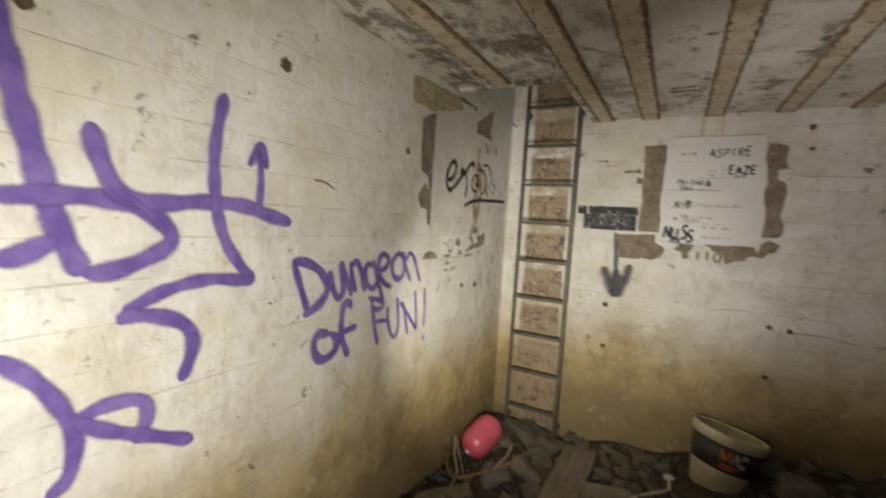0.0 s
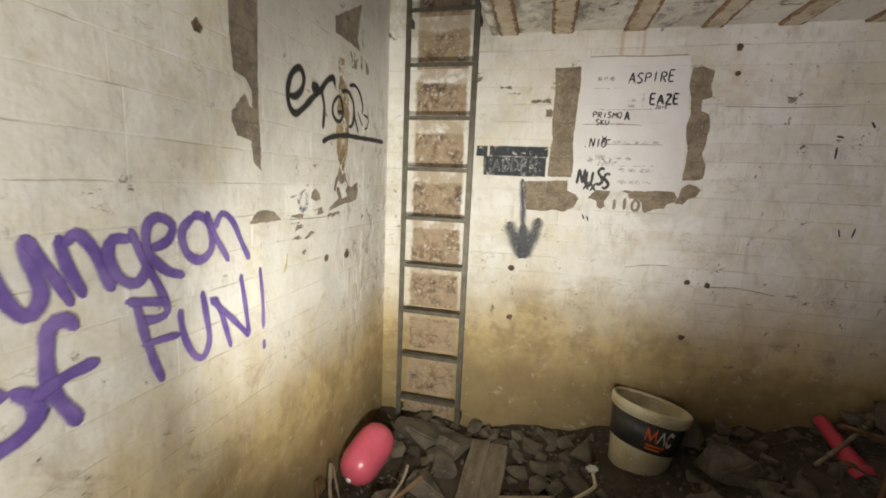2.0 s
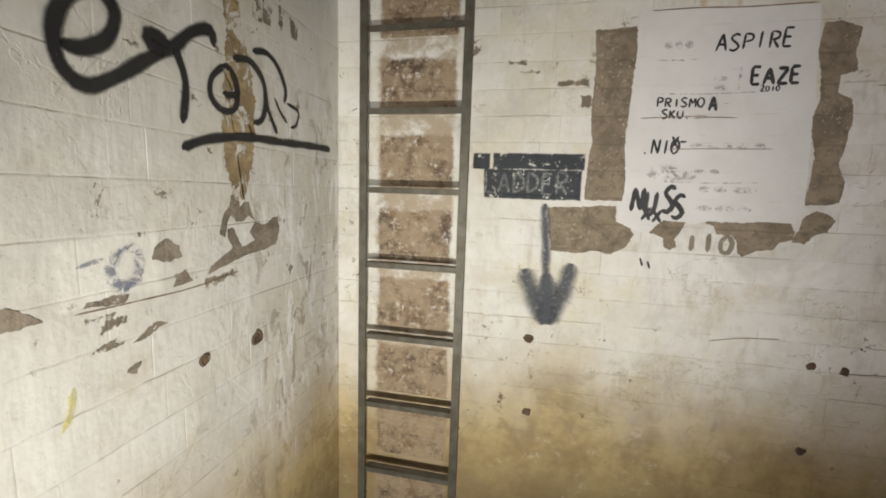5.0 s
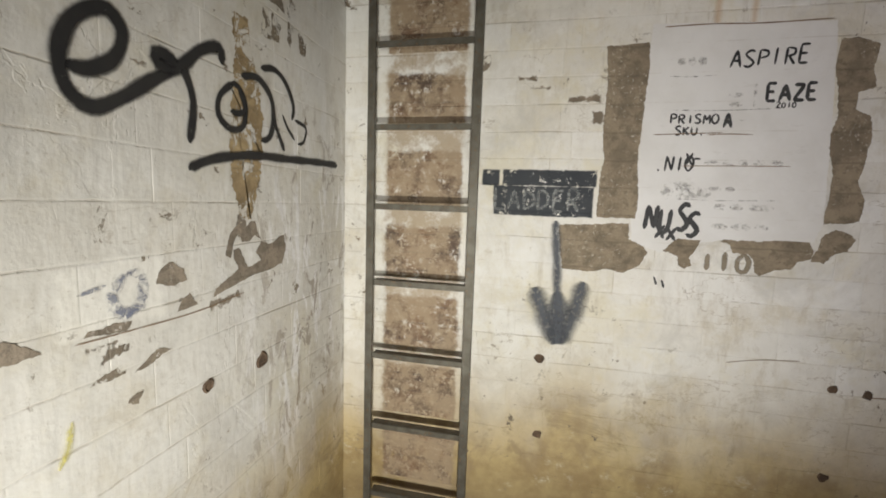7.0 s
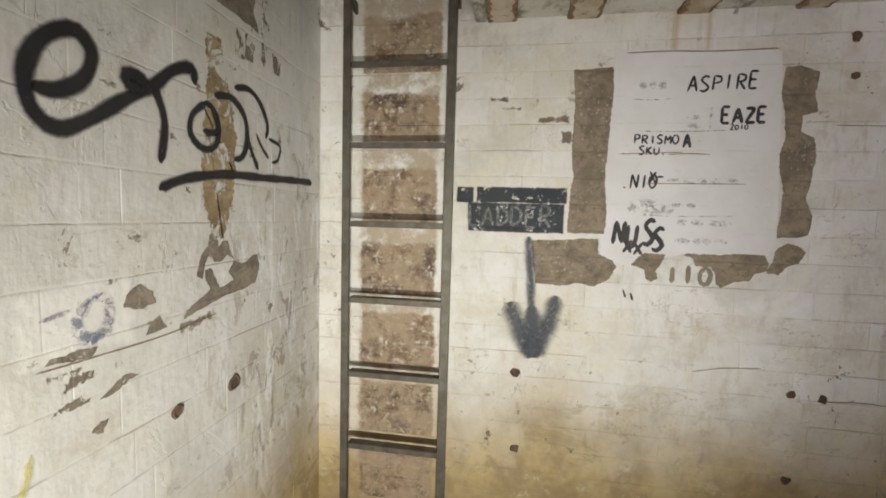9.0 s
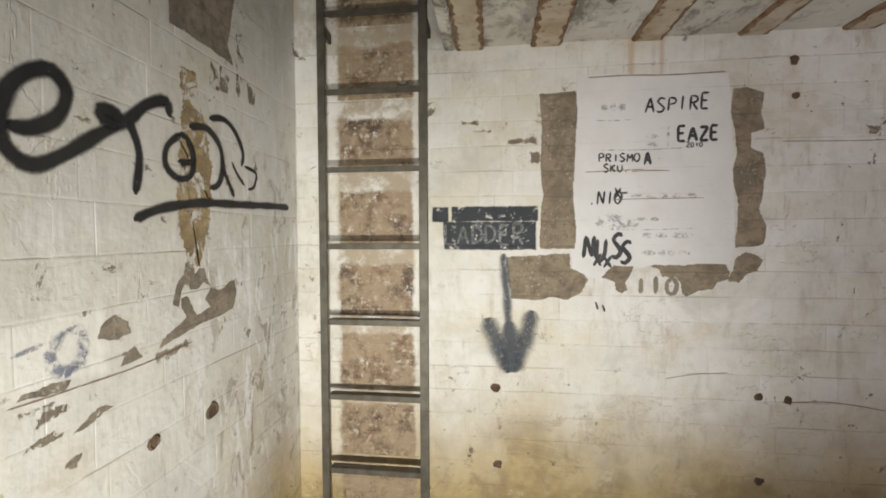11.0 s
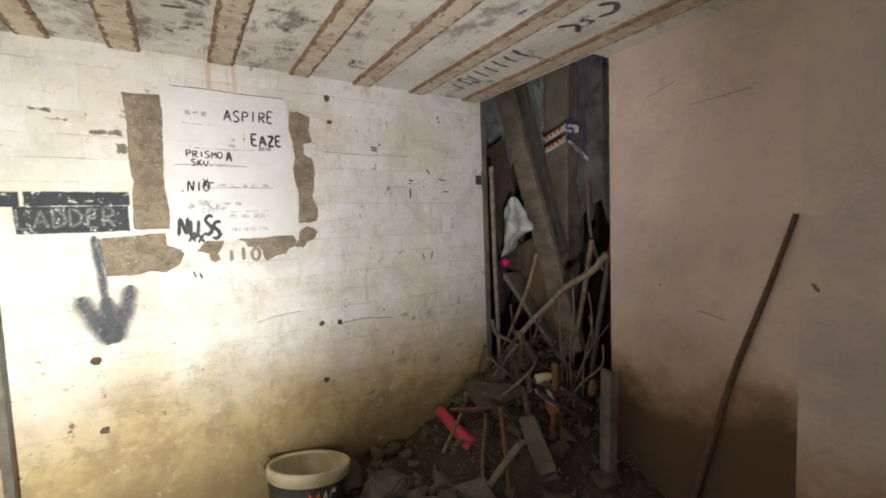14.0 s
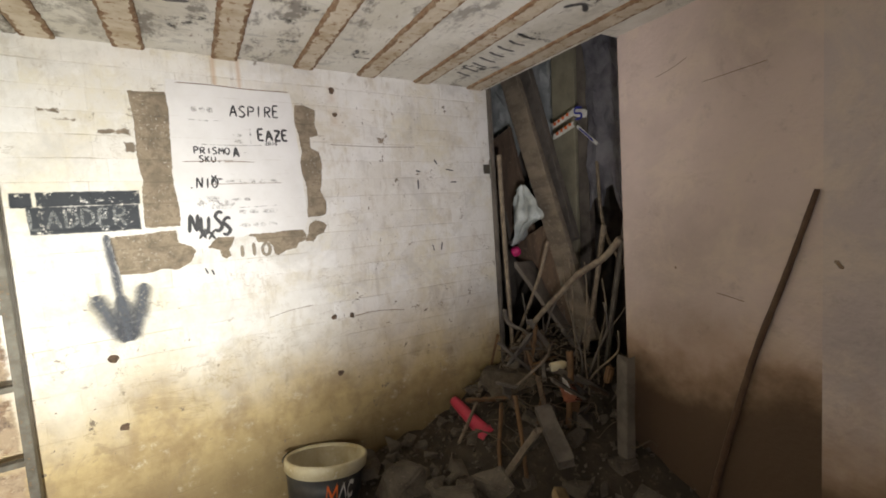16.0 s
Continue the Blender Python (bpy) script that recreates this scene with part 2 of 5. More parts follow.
def plaster(name, colour, other, tide):
    n = Nodes(name, 0.7)
    c = n.mix(n.step(n.noise(1.6, 5), 0.35, 0.7), colour, other)
    c = n.mix(n.math("MULTIPLY", n.step(n.noise(3.4, 6, 0.7, warp=0.5), 0.44, 0.64), 0.5), c, (0.66, 0.55, 0.44))
    c = n.mix(n.math("MULTIPLY", n.step(n.noise(2.3, 7, 0.75, warp=0.7), 0.55, 0.66), 0.4), c, (0.40, 0.315, 0.27))
    c = n.mix(n.math("MULTIPLY", n.step(n.noise(9, 6, 0.72), 0.56, 0.72), 0.35), c, tuple(k * 0.6 for k in other))
    level = n.math("ADD", n.z, n.math("MULTIPLY", n.math("SUBTRACT", n.noise(2.4, 5), 0.5), 0.6))
    c = n.mix(n.math("MULTIPLY", n.step(level, tide + 0.26, tide - 0.2), 0.85), c, (0.30, 0.17, 0.07))
    # near-black foot: part flood stain, part shade painted into the plaster
    c = n.mix(n.math("MULTIPLY", n.step(level, tide + 0.02, tide - 0.24), 0.85), c, (0.05, 0.03, 0.017))
    mark = n.step(n.noise(5, 7, 0.75, stretch=(1, 1, 3)), 0.67, 0.71)
    c = n.mix(n.math("MULTIPLY", mark, 0.4), c, (0.3, 0.2, 0.14))
    n.bump(n.math("ADD", n.math("MULTIPLY", n.noise(4, 4), 2.5), n.noise(40, 5)), 0.006, 0.6)
    return n.done(c)


GREY_PINK = plaster("grey_pink_plaster", (0.53, 0.455, 0.43), (0.43, 0.37, 0.35), 0.60)
PINK = plaster("pink_plaster", (0.60, 0.49, 0.44), (0.47, 0.385, 0.34), 0.90)


def soffit():
    n = Nodes("ceiling_concrete", 0.75)
    c = n.mix(n.step(n.noise(2.2, 5), 0.35, 0.68), (0.74, 0.72, 0.65), (0.58, 0.55, 0.46))
    grime = n.math("MULTIPLY", n.step(n.noise(7, 7, 0.74, stretch=(1, 0.55, 1)), 0.52, 0.62), n.step(n.noise(1.1, 2), 0.42, 0.6))
    c = n.mix(n.math("MULTIPLY", grime, 0.75), c, (0.13, 0.11, 0.09))
    mould = n.math("MULTIPLY", n.step(n.noise(6, 7, 0.75, stretch=(1, 0.7, 1), warp=0.5), 0.44, 0.58), n.step(n.math("ADD", n.x, n.math("MULTIPLY", n.noise(2.5, 4), 0.8)), 0.45, -0.25))
    c = n.mix(n.math("MULTIPLY", mould, 0.8), c, (0.10, 0.075, 0.05))
    smear = n.step(n.noise(9, 6, 0.72, stretch=(0.7, 1.6, 1), warp=0.8), 0.56, 0.64)
    c = n.mix(n.math("MULTIPLY", smear, 0.45), c, (0.30, 0.29, 0.27))
    c = n.mix(n.math("MULTIPLY", n.step(n.noise(22, 5, 0.7, stretch=(2.5, 0.7, 1)), 0.60, 0.68), 0.6), c, (0.2, 0.15, 0.10))
    n.bump(n.noise(24, 6), 0.006, 0.6)
    return n.done(c)


def simple(name, a, b, rough=0.7, metal=0.0, scale=12, bump=0.003, speck=None, stretch=None):
    n = Nodes(name, rough, metal)
    c = n.mix(n.step(n.noise(scale, 5, 0.65, stretch=stretch), 0.35, 0.68), a, b)
    if speck:
        c = n.mix(n.step(n.noise(scale * 4, 4, 0.7), 0.58, 0.66), c, speck)
    n.bump(n.noise(scale * 4, 4, stretch=stretch), bump, 0.7)
    return n.done(c)


CEILING = soffit()
RUST = simple("rusted_edge", (0.19, 0.10, 0.048), (0.34, 0.25, 0.155), 0.9, 0.0, 26, 0.008, (0.10, 0.06, 0.035))
FLANGE = simple("painted_flange", (0.60, 0.53, 0.41), (0.43, 0.34, 0.22), 0.85, 0.0, 8, 0.006, (0.26, 0.15, 0.075))
STEEL = simple("dull_painted_steel", (0.155, 0.145, 0.12), (0.10, 0.09, 0.07), 0.55, 0.55, 18, 0.001, (0.17, 0.12, 0.075))
SOIL = simple("damp_soil", (0.042, 0.033, 0.022), (0.074, 0.057, 0.038), 0.9, 0, 6, 0.012, (0.12, 0.095, 0.066))
STONE = simple("dusty_stone", (0.155, 0.13, 0.097), (0.08, 0.068, 0.053), 0.85, 0, 11, 0.012, (0.19, 0.16, 0.12))
WOOD = simple("grey_timber", (0.22, 0.18, 0.13), (0.125, 0.10, 0.072), 0.8, 0, 14, 0.004, (0.26, 0.22, 0.17), (1.6, 0.35, 1))
DARK_WOOD = simple("dark_timber", (0.17, 0.145, 0.118), (0.09, 0.078, 0.064), 0.8, 0, 7, 0.003)
ROTTEN = simple("rotten_timber", (0.15, 0.10, 0.065), (0.085, 0.06, 0.042), 0.85, 0, 9, 0.004, (0.2, 0.15, 0.1), (1, 1, 0.25))
GREEN_WOOD = simple("mossy_board", (0.30, 0.275, 0.19), (0.2, 0.18, 0.125), 0.8, 0, 5, 0.002)
SHEET = simple("pale_sheet", (0.78, 0.80, 0.78), (0.55, 0.59, 0.57), 0.6, 0.0, 8, 0.003)
BARK = simple("bare_branch", (0.27, 0.22, 0.155), (0.17, 0.13, 0.09), 0.85, 0, 20, 0.003)
ORANGE_WOOD = simple("split_timber", (0.20, 0.11, 0.05), (0.12, 0.07, 0.035), 0.8, 0, 12, 0.003)
PINK_PLASTIC = simple("pink_plastic", (0.60, 0.10, 0.155), (0.50, 0.085, 0.125), 0.3, 0, 7, 0.0008, (0.36, 0.14, 0.11))
RED_PLASTIC = simple("faded_red_plastic", (0.62, 0.055, 0.10), (0.5, 0.05, 0.08), 0.45, 0, 9, 0.001)
CREAM = simple("dirty_cream_plastic", (0.62, 0.57, 0.40), (0.48, 0.40, 0.22), 0.45, 0, 9, 0.001, (0.66, 0.62, 0.5))
BLACK_LABEL = simple("black_label", (0.022, 0.024, 0.027), (0.05, 0.045, 0.04), 0.5, 0, 15, 0.0005)
# the bucket's residue, and the painted shade of its inner wall
MUD_SHADE = simple("mud_and_shade", (0.16, 0.11, 0.065), (0.09, 0.06, 0.035), 0.9, 0, 14, 0.004)
ORANGE = simple("orange_print", (0.75, 0.16, 0.03), (0.62, 0.13, 0.03), 0.5, 0, 20, 0.0003)
WHITE = simple("white_plastic", (0.72, 0.72, 0.68), (0.55, 0.53, 0.47), 0.45, 0, 14, 0.0006)
BLUE = simple("blue_print", (0.03, 0.04, 0.25), (0.04, 0.05, 0.3), 0.5, 0, 20, 0.0003)
BAG = simple("crumpled_white_bag", (0.46, 0.49, 0.47), (0.3, 0.33, 0.32), 0.4, 0, 10, 0.003)
BRICK_RED = simple("broken_red_brick", (0.28, 0.10, 0.055), (0.2, 0.07, 0.04), 0.9, 0, 14, 0.004, (0.35, 0.2, 0.14))
WIRE = simple("black_wire", (0.02, 0.02, 0.02), (0.03, 0.03, 0.028), 0.5, 0, 20, 0.0003)


def bare_wall(name, a, b, fleck, holes=0.0):
    """The wall where its paint has come away: stained render with faint courses, flecked with left-over paint."""
    n = Nodes(name, 0.85)
    c = n.mix(n.step(n.noise(9, 7, 0.75), 0.38, 0.62), tuple(k * 1.15 for k in a), b)
    c = n.mix(n.math("MULTIPLY", n.step(n.noise(31, 5, 0.72), 0.5, 0.64), 0.6), c, tuple(k * 0.62 for k in b))
    bed = n.math("ABSOLUTE", n.math("SUBTRACT", n.math("FRACT", n.math("DIVIDE", n.math("ADD", n.z, n.math("MULTIPLY", n.noise(9, 4), 0.012)), 0.0953)), 0.5))
    c = n.mix(n.math("MULTIPLY", n.step(bed, 0.44, 0.5), 0.35), c, tuple(k * 0.5 for k in b))
    c = n.mix(n.math("MULTIPLY", n.math("MULTIPLY", n.step(n.noise(70, 5, 0.75), 0.575, 0.62), n.step(n.noise(7, 4), 0.5, 0.62)), 0.7), c, fleck)
    if holes:
        n.put(n.b.inputs["Alpha"], n.step(n.noise(24, 7, 0.78, stretch=(1, 1, 0.6), warp=0.5), holes, holes + 0.04))
    n.bump(n.math("ADD", n.noise(30, 5, 0.7), n.math("MULTIPLY", n.noise(130, 3), 0.4)), 0.004, 0.7)
    return n.done(c)


BARE = bare_wall("bare_render", (0.265, 0.215, 0.15), (0.195, 0.157, 0.11), (0.6, 0.56, 0.48))
BARE_LEFT = bare_wall("bare_render_side", (0.26, 0.215, 0.165), (0.185, 0.155, 0.12), (0.6, 0.57, 0.52))
TAN = bare_wall("ochre_render", (0.37, 0.28, 0.155), (0.26, 0.19, 0.105), (0.66, 0.62, 0.54), 0.45)
OLIVE = bare_wall("olive_render", (0.42, 0.37, 0.225), (0.33, 0.28, 0.165), (0.6, 0.57, 0.46))
SOOT = bare_wall("flaking_render", (0.24, 0.20, 0.15), (0.17, 0.14, 0.105), (0.62, 0.6, 0.55), 0.47)


def fresh_paint():
    n = Nodes("fresh_white_paint", 0.55)
    c = n.mix(n.step(n.noise(5, 5), 0.35, 0.7), (0.76, 0.75, 0.735), (0.68, 0.665, 0.64))
    bed = n.math("ABSOLUTE", n.math("SUBTRACT", n.math("FRACT", n.math("DIVIDE", n.z, 0.0953)), 0.5))
    bed = n.math("MULTIPLY", n.step(bed, 0.465, 0.5), n.step(n.noise(6, 5, 0.7), 0.46, 0.6))
    c = n.mix(n.math("MULTIPLY", bed, 0.35), c, (0.48, 0.44, 0.38))
    c = n.mix(n.math("MULTIPLY", n.step(n.noise(18, 6, 0.75, stretch=(0.6, 1, 1.4)), 0.58, 0.68), 0.22), c, (0.5, 0.47, 0.43))
    n.bump(n.math("ADD", n.noise(12, 4), n.math("MULTIPLY", n.noise(90, 3), 0.3)), 0.003, 0.5)
    return n.done(c)


FRESH = fresh_paint()


def spray(name, a, b, edge=0.55, thin=0.0, broken=False):
    """Aerosol paint: opaque in the stroke's middle, fading into specks at its edge. UV.x runs across the stroke."""
    n = Nodes(name, 0.6)
    uv = n.t.nodes.new("ShaderNodeUVMap").outputs[0]
    s = n.t.nodes.new("ShaderNodeSeparateXYZ")
    n.put(s.inputs[0], uv)
    across = n.math("ABSOLUTE", n.math("SUBTRACT", s.outputs[0], 0.5))
    ends = n.math("MULTIPLY", n.math("SUBTRACT", n.noise(140, 2), 0.5), 0.22 * (1 - edge))
    a_mask = n.step(n.math("ADD", across, ends), 0.5, 0.5 * edge)
    worn = n.step(n.noise(55, 5, 0.75), 0.30 + thin, 0.36 + thin)
    alpha = n.math("MULTIPLY", n.math("MULTIPLY", a_mask, n.math("ADD", 0.55, n.math("MULTIPLY", worn, 0.4))), 1.0 - thin)
    if broken:
        alpha = n.math("MULTIPLY", alpha, n.step(n.noise(38, 6, 0.75, warp=0.5), 0.44, 0.60))
    n.put(n.b.inputs["Alpha"], alpha)
    return n.done(n.mix(n.step(n.noise(11, 4), 0.35, 0.7), a, b))


PURPLE = spray("purple_spray", (0.135, 0.08, 0.33), (0.24, 0.165, 0.45), 0.42)
BLACK_SPRAY = spray("black_spray", (0.016, 0.016, 0.018), (0.028, 0.027, 0.027), 0.42)
SOFT_BLACK = spray("soft_black_spray", (0.045, 0.052, 0.068), (0.07, 0.08, 0.10), 0.05, 0.1)
MARKER = spray("black_marker", (0.022, 0.022, 0.025), (0.05, 0.05, 0.05), 0.8)
FAINT = spray("faded_marker", (0.4, 0.39, 0.38), (0.5, 0.49, 0.47), 0.2, 0.2, True)
BROWN_BRUSH = spray("brown_brushed_figures", (0.22, 0.18, 0.125), (0.3, 0.25, 0.18), 0.5, 0.08)
CHALK = spray("scraped_letters", (0.33, 0.34, 0.33), (0.2, 0.21, 0.21), 0.4, 0.2)
SMUDGE = spray("ceiling_smudge", (0.06, 0.055, 0.05), (0.12, 0.11, 0.095), 0.05, 0.05, True)
OLD_PAINT = spray("old_dark_paint", (0.06, 0.06, 0.06), (0.14, 0.13, 0.12), 0.3, 0.08)
BLUE_GREY = spray("faded_blue_paint", (0.16, 0.18, 0.26), (0.3, 0.31, 0.36), 0.2, 0.1, True)
RUSTY = spray("hairline_crack", (0.22, 0.14, 0.08), (0.3, 0.2, 0.12), 0.3, 0.1)
YELLOW = spray("yellow_paint", (0.62, 0.56, 0.12), (0.66, 0.6, 0.25), 0.1, 0.2)


# ---- mesh helpers ----
def mesh_of(bm, name, material, smooth=False):
    me = bpy.data.meshes.new(name)
    bm.normal_update()
    bm.to_mesh(me)
    bm.free()
    me.materials.append(material)
    if smooth:
        for f in me.polygons:
            f.use_smooth = True
    return me


def part(name, bm, material, parent, label="", smooth=False):
    ob = new(name, mesh_of(bm, name, material, smooth))
    ob.parent = parent
    if label:
        tagged(ob, label)
    return ob


def thing(name, at, label, category, group="", kind=""):
    ob = new(name)
    ob.empty_display_size = 0.05
    ob.matrix_world = at if isinstance(at, Matrix) else Matrix.Translation(at)
    return tagged(ob, label, category, group, kind)


def solid(name, bm, material, at, label, category, group="", kind="", smooth=False):
    ob = new(name, mesh_of(bm, name, material, smooth))
    ob.matrix_world = at if isinstance(at, Matrix) else Matrix.Translation(at)
    return tagged(ob, label, category, group, kind)


def box_bm(lo, hi, bevel=0.0, bm=None):
    bm = bm or bmesh.new()
    m = Matrix.LocRotScale([(a + b) / 2 for a, b in zip(lo, hi)], None, [b - a for a, b in zip(lo, hi)])
    made = bmesh.ops.create_cube(bm, size=1, matrix=m)
    if bevel:
        edges = {e for v in made["verts"] for e in v.link_edges}
        bmesh.ops.bevel(bm, geom=list(edges), offset=bevel, segments=2, affect="EDGES")
    return bm


def smooth_path(pts, step=0.012):
    """A Catmull-Rom line through points of any dimension."""
    p = [np.array(q, float) for q in pts]
    if len(p) == 2:
        p = [p[0], (p[0] * 2 + p[1]) / 3, (p[0] + p[1] * 2) / 3, p[1]]
    p = [2 * p[0] - p[1], *p, 2 * p[-1] - p[-2]]
    out = []
    for a, b, c, d in zip(p, p[1:], p[2:], p[3:]):
        k = max(2, int(np.linalg.norm(c - b) / step))
        for i in range(k):
            t = i / k
            out.append(0.5 * (2 * b + (c - a) * t + (2 * a - 5 * b + 4 * c - d) * t * t + (3 * b - a - 3 * c + d) * t ** 3))
    out.append(p[-2])
    return out


def ribbon_bm(pts, width, lift, place, bm=None, fade=True):
    """A painted stroke on a wall, width wide, with round ends. place(u, v, h) gives the point h off the wall."""
    bm = bm or bmesh.new()
    uv = bm.loops.layers.uv.verify()
    line = smooth_path(pts)
    n = len(line)
    rows = []
    for i, q in enumerate(line):
        d = line[min(i + 1, n - 1)] - line[max(i - 1, 0)]
        d = d / (np.linalg.norm(d) + 1e-9)
        s = np.array((-d[1], d[0]))
        near = min(i, n - 1 - i) * 0.012
        w = width / 2 * math.sqrt(max(0.12, 1 - max(0, 1 - near / (width / 2)) ** 2)) if fade else width / 2
        w *= 1 + 0.10 * math.sin(i * 0.7 + pts[0][0] * 40)
        h = lift + 0.0001 * i / n
        rows.append([bm.verts.new(place(*(q + s * w * k), h)) for k in (-1, 0, 1)])
    for a, b in zip(rows, rows[1:]):
        for k in (0, 1):
            f = bm.faces.new((a[k], a[k + 1], b[k + 1], b[k]))
            for loop, (x, y) in zip(f.loops, ((k / 2, 0), ((k + 1) / 2, 0), ((k + 1) / 2, 1), (k / 2, 1))):
                loop[uv].uv = (x, y)
    return bm


def tube_bm(pts, r, sides=8, bm=None, taper=1.0, wobble=0.0, seed=0):
    """A round bar or branch along a smooth path."""
    bm = bm or bmesh.new()
    line = [Vector(q) for q in smooth_path(pts, 0.03)]
    rng = random.Random(seed)
    rows = []
    up = Vector((0.31, 0.17, 0.93))
    for i, q in enumerate(line):
        d = (line[min(i + 1, len(line) - 1)] - line[max(i - 1, 0)]).normalized()
        s = d.cross(up).normalized()
        t = d.cross(s)
        rr = r * (1 + (taper - 1) * i / (len(line) - 1)) * (1 + rng.uniform(-wobble, wobble))
        rows.append([bm.verts.new(q + (s * math.cos(a) + t * math.sin(a)) * rr) for a in [2 * math.pi * k / sides for k in range(sides)]])
    for a, b in zip(rows, rows[1:]):
        for k in range(sides):
            bm.faces.new((a[k], a[(k + 1) % sides], b[(k + 1) % sides], b[k]))
    bm.faces.new(rows[0][::-1])
    bm.faces.new(rows[-1])
    return bm


def lathe_bm(profile, sides=32, bm=None):
    bm = bm or bmesh.new()
    rows = [[bm.verts.new((r * math.cos(2 * math.pi * k / sides), r * math.sin(2 * math.pi * k / sides), z)) for k in range(sides)] for r, z in profile]
    for a, b in zip(rows, rows[1:]):
        for k in range(sides):
            bm.faces.new((a[k], a[(k + 1) % sides], b[(k + 1) % sides], b[k]))
    return bm


def rough_up(bm, amount, scale, seed):
    for v in bm.verts:
        v.co += noise.noise_vector(v.co * scale + Vector((seed * 7.3, seed * 3.1, 0))) * amount
    return bm


def plank_bm(a, b, width, thick, side, seed=0, wear=0.006):
    """A sawn board from a to b; side: roughly the direction of its width."""
    a, b = Vector(a), Vector(b)
    d = (b - a).normalized()
    w = (Vector(side) - d * d.dot(Vector(side))).normalized()
    t = d.cross(w)
    bm = bmesh.new()
    n = max(4, int((b - a).length / 0.12))
    rows = []
    rng = random.Random(seed)
    for i in range(n + 1):
        c = a + (b - a) * i / n
        k = 0.004
        ring = [(-1, -1, 1, 0), (-1, -1, 0, 1), (1, -1, 0, 1), (1, -1, 1, 0), (1, 1, 1, 0), (1, 1, 0, 1), (-1, 1, 0, 1), (-1, 1, 1, 0)]
        q = [c + w * (sx * (width / 2 - k * (1 - cx))) + t * (sy * (thick / 2 - k * (1 - cy))) for sx, sy, cx, cy in ring]
        if i in (0, n):
            q = [v + d * rng.uniform(-0.02, 0.02) for v in q]
        rows.append([bm.verts.new(v + Vector([rng.uniform(-wear, wear) * 0.4 for _ in range(3)])) for v in q])
    for r, s in zip(rows, rows[1:]):
        for k in range(8):
            bm.faces.new((r[k], r[(k + 1) % 8], s[(k + 1) % 8], s[k]))
    bm.faces.new(rows[0][::-1])
    bm.faces.new(rows[-1])
    bmesh.ops.recalc_face_normals(bm, faces=bm.faces[:])
    return bm


def rock_bm(size, seed, detail=2):
    bm = bmesh.new()
    bmesh.ops.create_icosphere(bm, subdivisions=detail, radius=1)
    rng = random.Random(seed)
    cuts = [(Vector([rng.gauss(0, 1) for _ in range(3)]).normalized(), rng.uniform(0.38, 0.8)) for _ in range(13)]
    for v in bm.verts:
        for nrm, h in cuts:
            over = v.co.dot(nrm) - h
            if over > 0:
                v.co -= nrm * over
        v.co += noise.noise_vector(v.co * 2.5 + Vector((seed, 0, 0))) * 0.035
        v.co = Vector([c * s for c, s in zip(v.co, size)])
    return bm


# ---- structure ----
BACK, LEFT, RIGHT, TOP = 6.33, -1.235, 1.775, 2.38
REAR, HATCH_Y, HATCH_X = 0.9, 5.40, -0.605


def wall(name, lo, hi, material, label):
    return solid(name, box_bm(lo, hi), material, (0, 0, 0), label, "wall", kind="structure")


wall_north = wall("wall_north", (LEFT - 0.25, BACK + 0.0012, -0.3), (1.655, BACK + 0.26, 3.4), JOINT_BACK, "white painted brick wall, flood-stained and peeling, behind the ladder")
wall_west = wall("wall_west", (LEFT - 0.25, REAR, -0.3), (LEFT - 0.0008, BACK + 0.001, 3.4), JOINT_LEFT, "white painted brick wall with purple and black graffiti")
wall("wall_south", (LEFT - 0.25, REAR - 0.25, -0.3), (RIGHT + 0.3, REAR, 2.6), PINK, "plain plastered wall behind the walker")


def pink_wall():
    """The plastered side wall, with a worn arris at the opening and a shallow step at its seam."""
    bm = bmesh.new()
    box_bm((RIGHT, REAR - 0.2, -0.3), (RIGHT + 0.22, 5.44, 3.0), 0.012, bm)
    me = solid("wall_east", bm, PINK, (0, 0, 0), "pinkish plastered wall, brown flood stain and painted shade at its foot", "wall", kind="structure")
    bm = box_bm((RIGHT - 0.0025, REAR - 0.1, -0.3), (RIGHT + 0.05, 4.653, 2.37), 0.001)
    solid("wall_east_2", bm, GREY_PINK, (0, 0, 0), "pinkish plastered wall beside the leaning stick", "wall", kind="structure")
    return me


wall_east = pink_wall()

# the unbroken upper and rear wall surfaces
solid("wall_west_rear", box_bm((LEFT - 0.1, REAR, -0.2), (LEFT - 0.0005, 3.248, 3.3)), PAINT_LEFT, (0, 0, 0), "white painted wall continuing behind the walker", "wall", kind="structure")

# ceiling with the ladder hatch left free
bm = box_bm((HATCH_X, REAR - 0.1, TOP), (1.66, BACK + 0.2, TOP + 0.2), 0.0)
box_bm((LEFT - 0.1, REAR - 0.1, TOP), (HATCH_X - 0.0005, HATCH_Y, TOP + 0.2), 0.0, bm)
box_bm((1.6605, REAR - 0.1, TOP + 0.004), (RIGHT + 0.2, 5.44, TOP + 0.2), 0.0, bm)
tagged(new("ceiling", mesh_of(bm, "ceiling", CEILING)), "whitewashed concrete ceiling with dark stains between rusted beams", "ceiling", kind="structure")
bm = box_bm((LEFT - 0.2, HATCH_Y - 0.2, 3.2), (HATCH_X + 0.3, BACK + 0.1, 3.3))
solid("hatch_cover", bm, DARK_WOOD, (0, 0, 0), "dark closed cover over the ladder hatch", "hatch", kind="structure")
bm = box_bm((HATCH_X + 0.002, HATCH_Y - 0.1, TOP + 0.2), (HATCH_X + 0.12, BACK, 3.2))
box_bm((LEFT, HATCH_Y - 0.12, TOP + 0.2), (HATCH_X, HATCH_Y - 0.002, 3.2), 0, bm)
solid("hatch_shaft", bm, CEILING, (0, 0, 0), "rough concrete shaft above the ladder", "shaft", kind="structure")
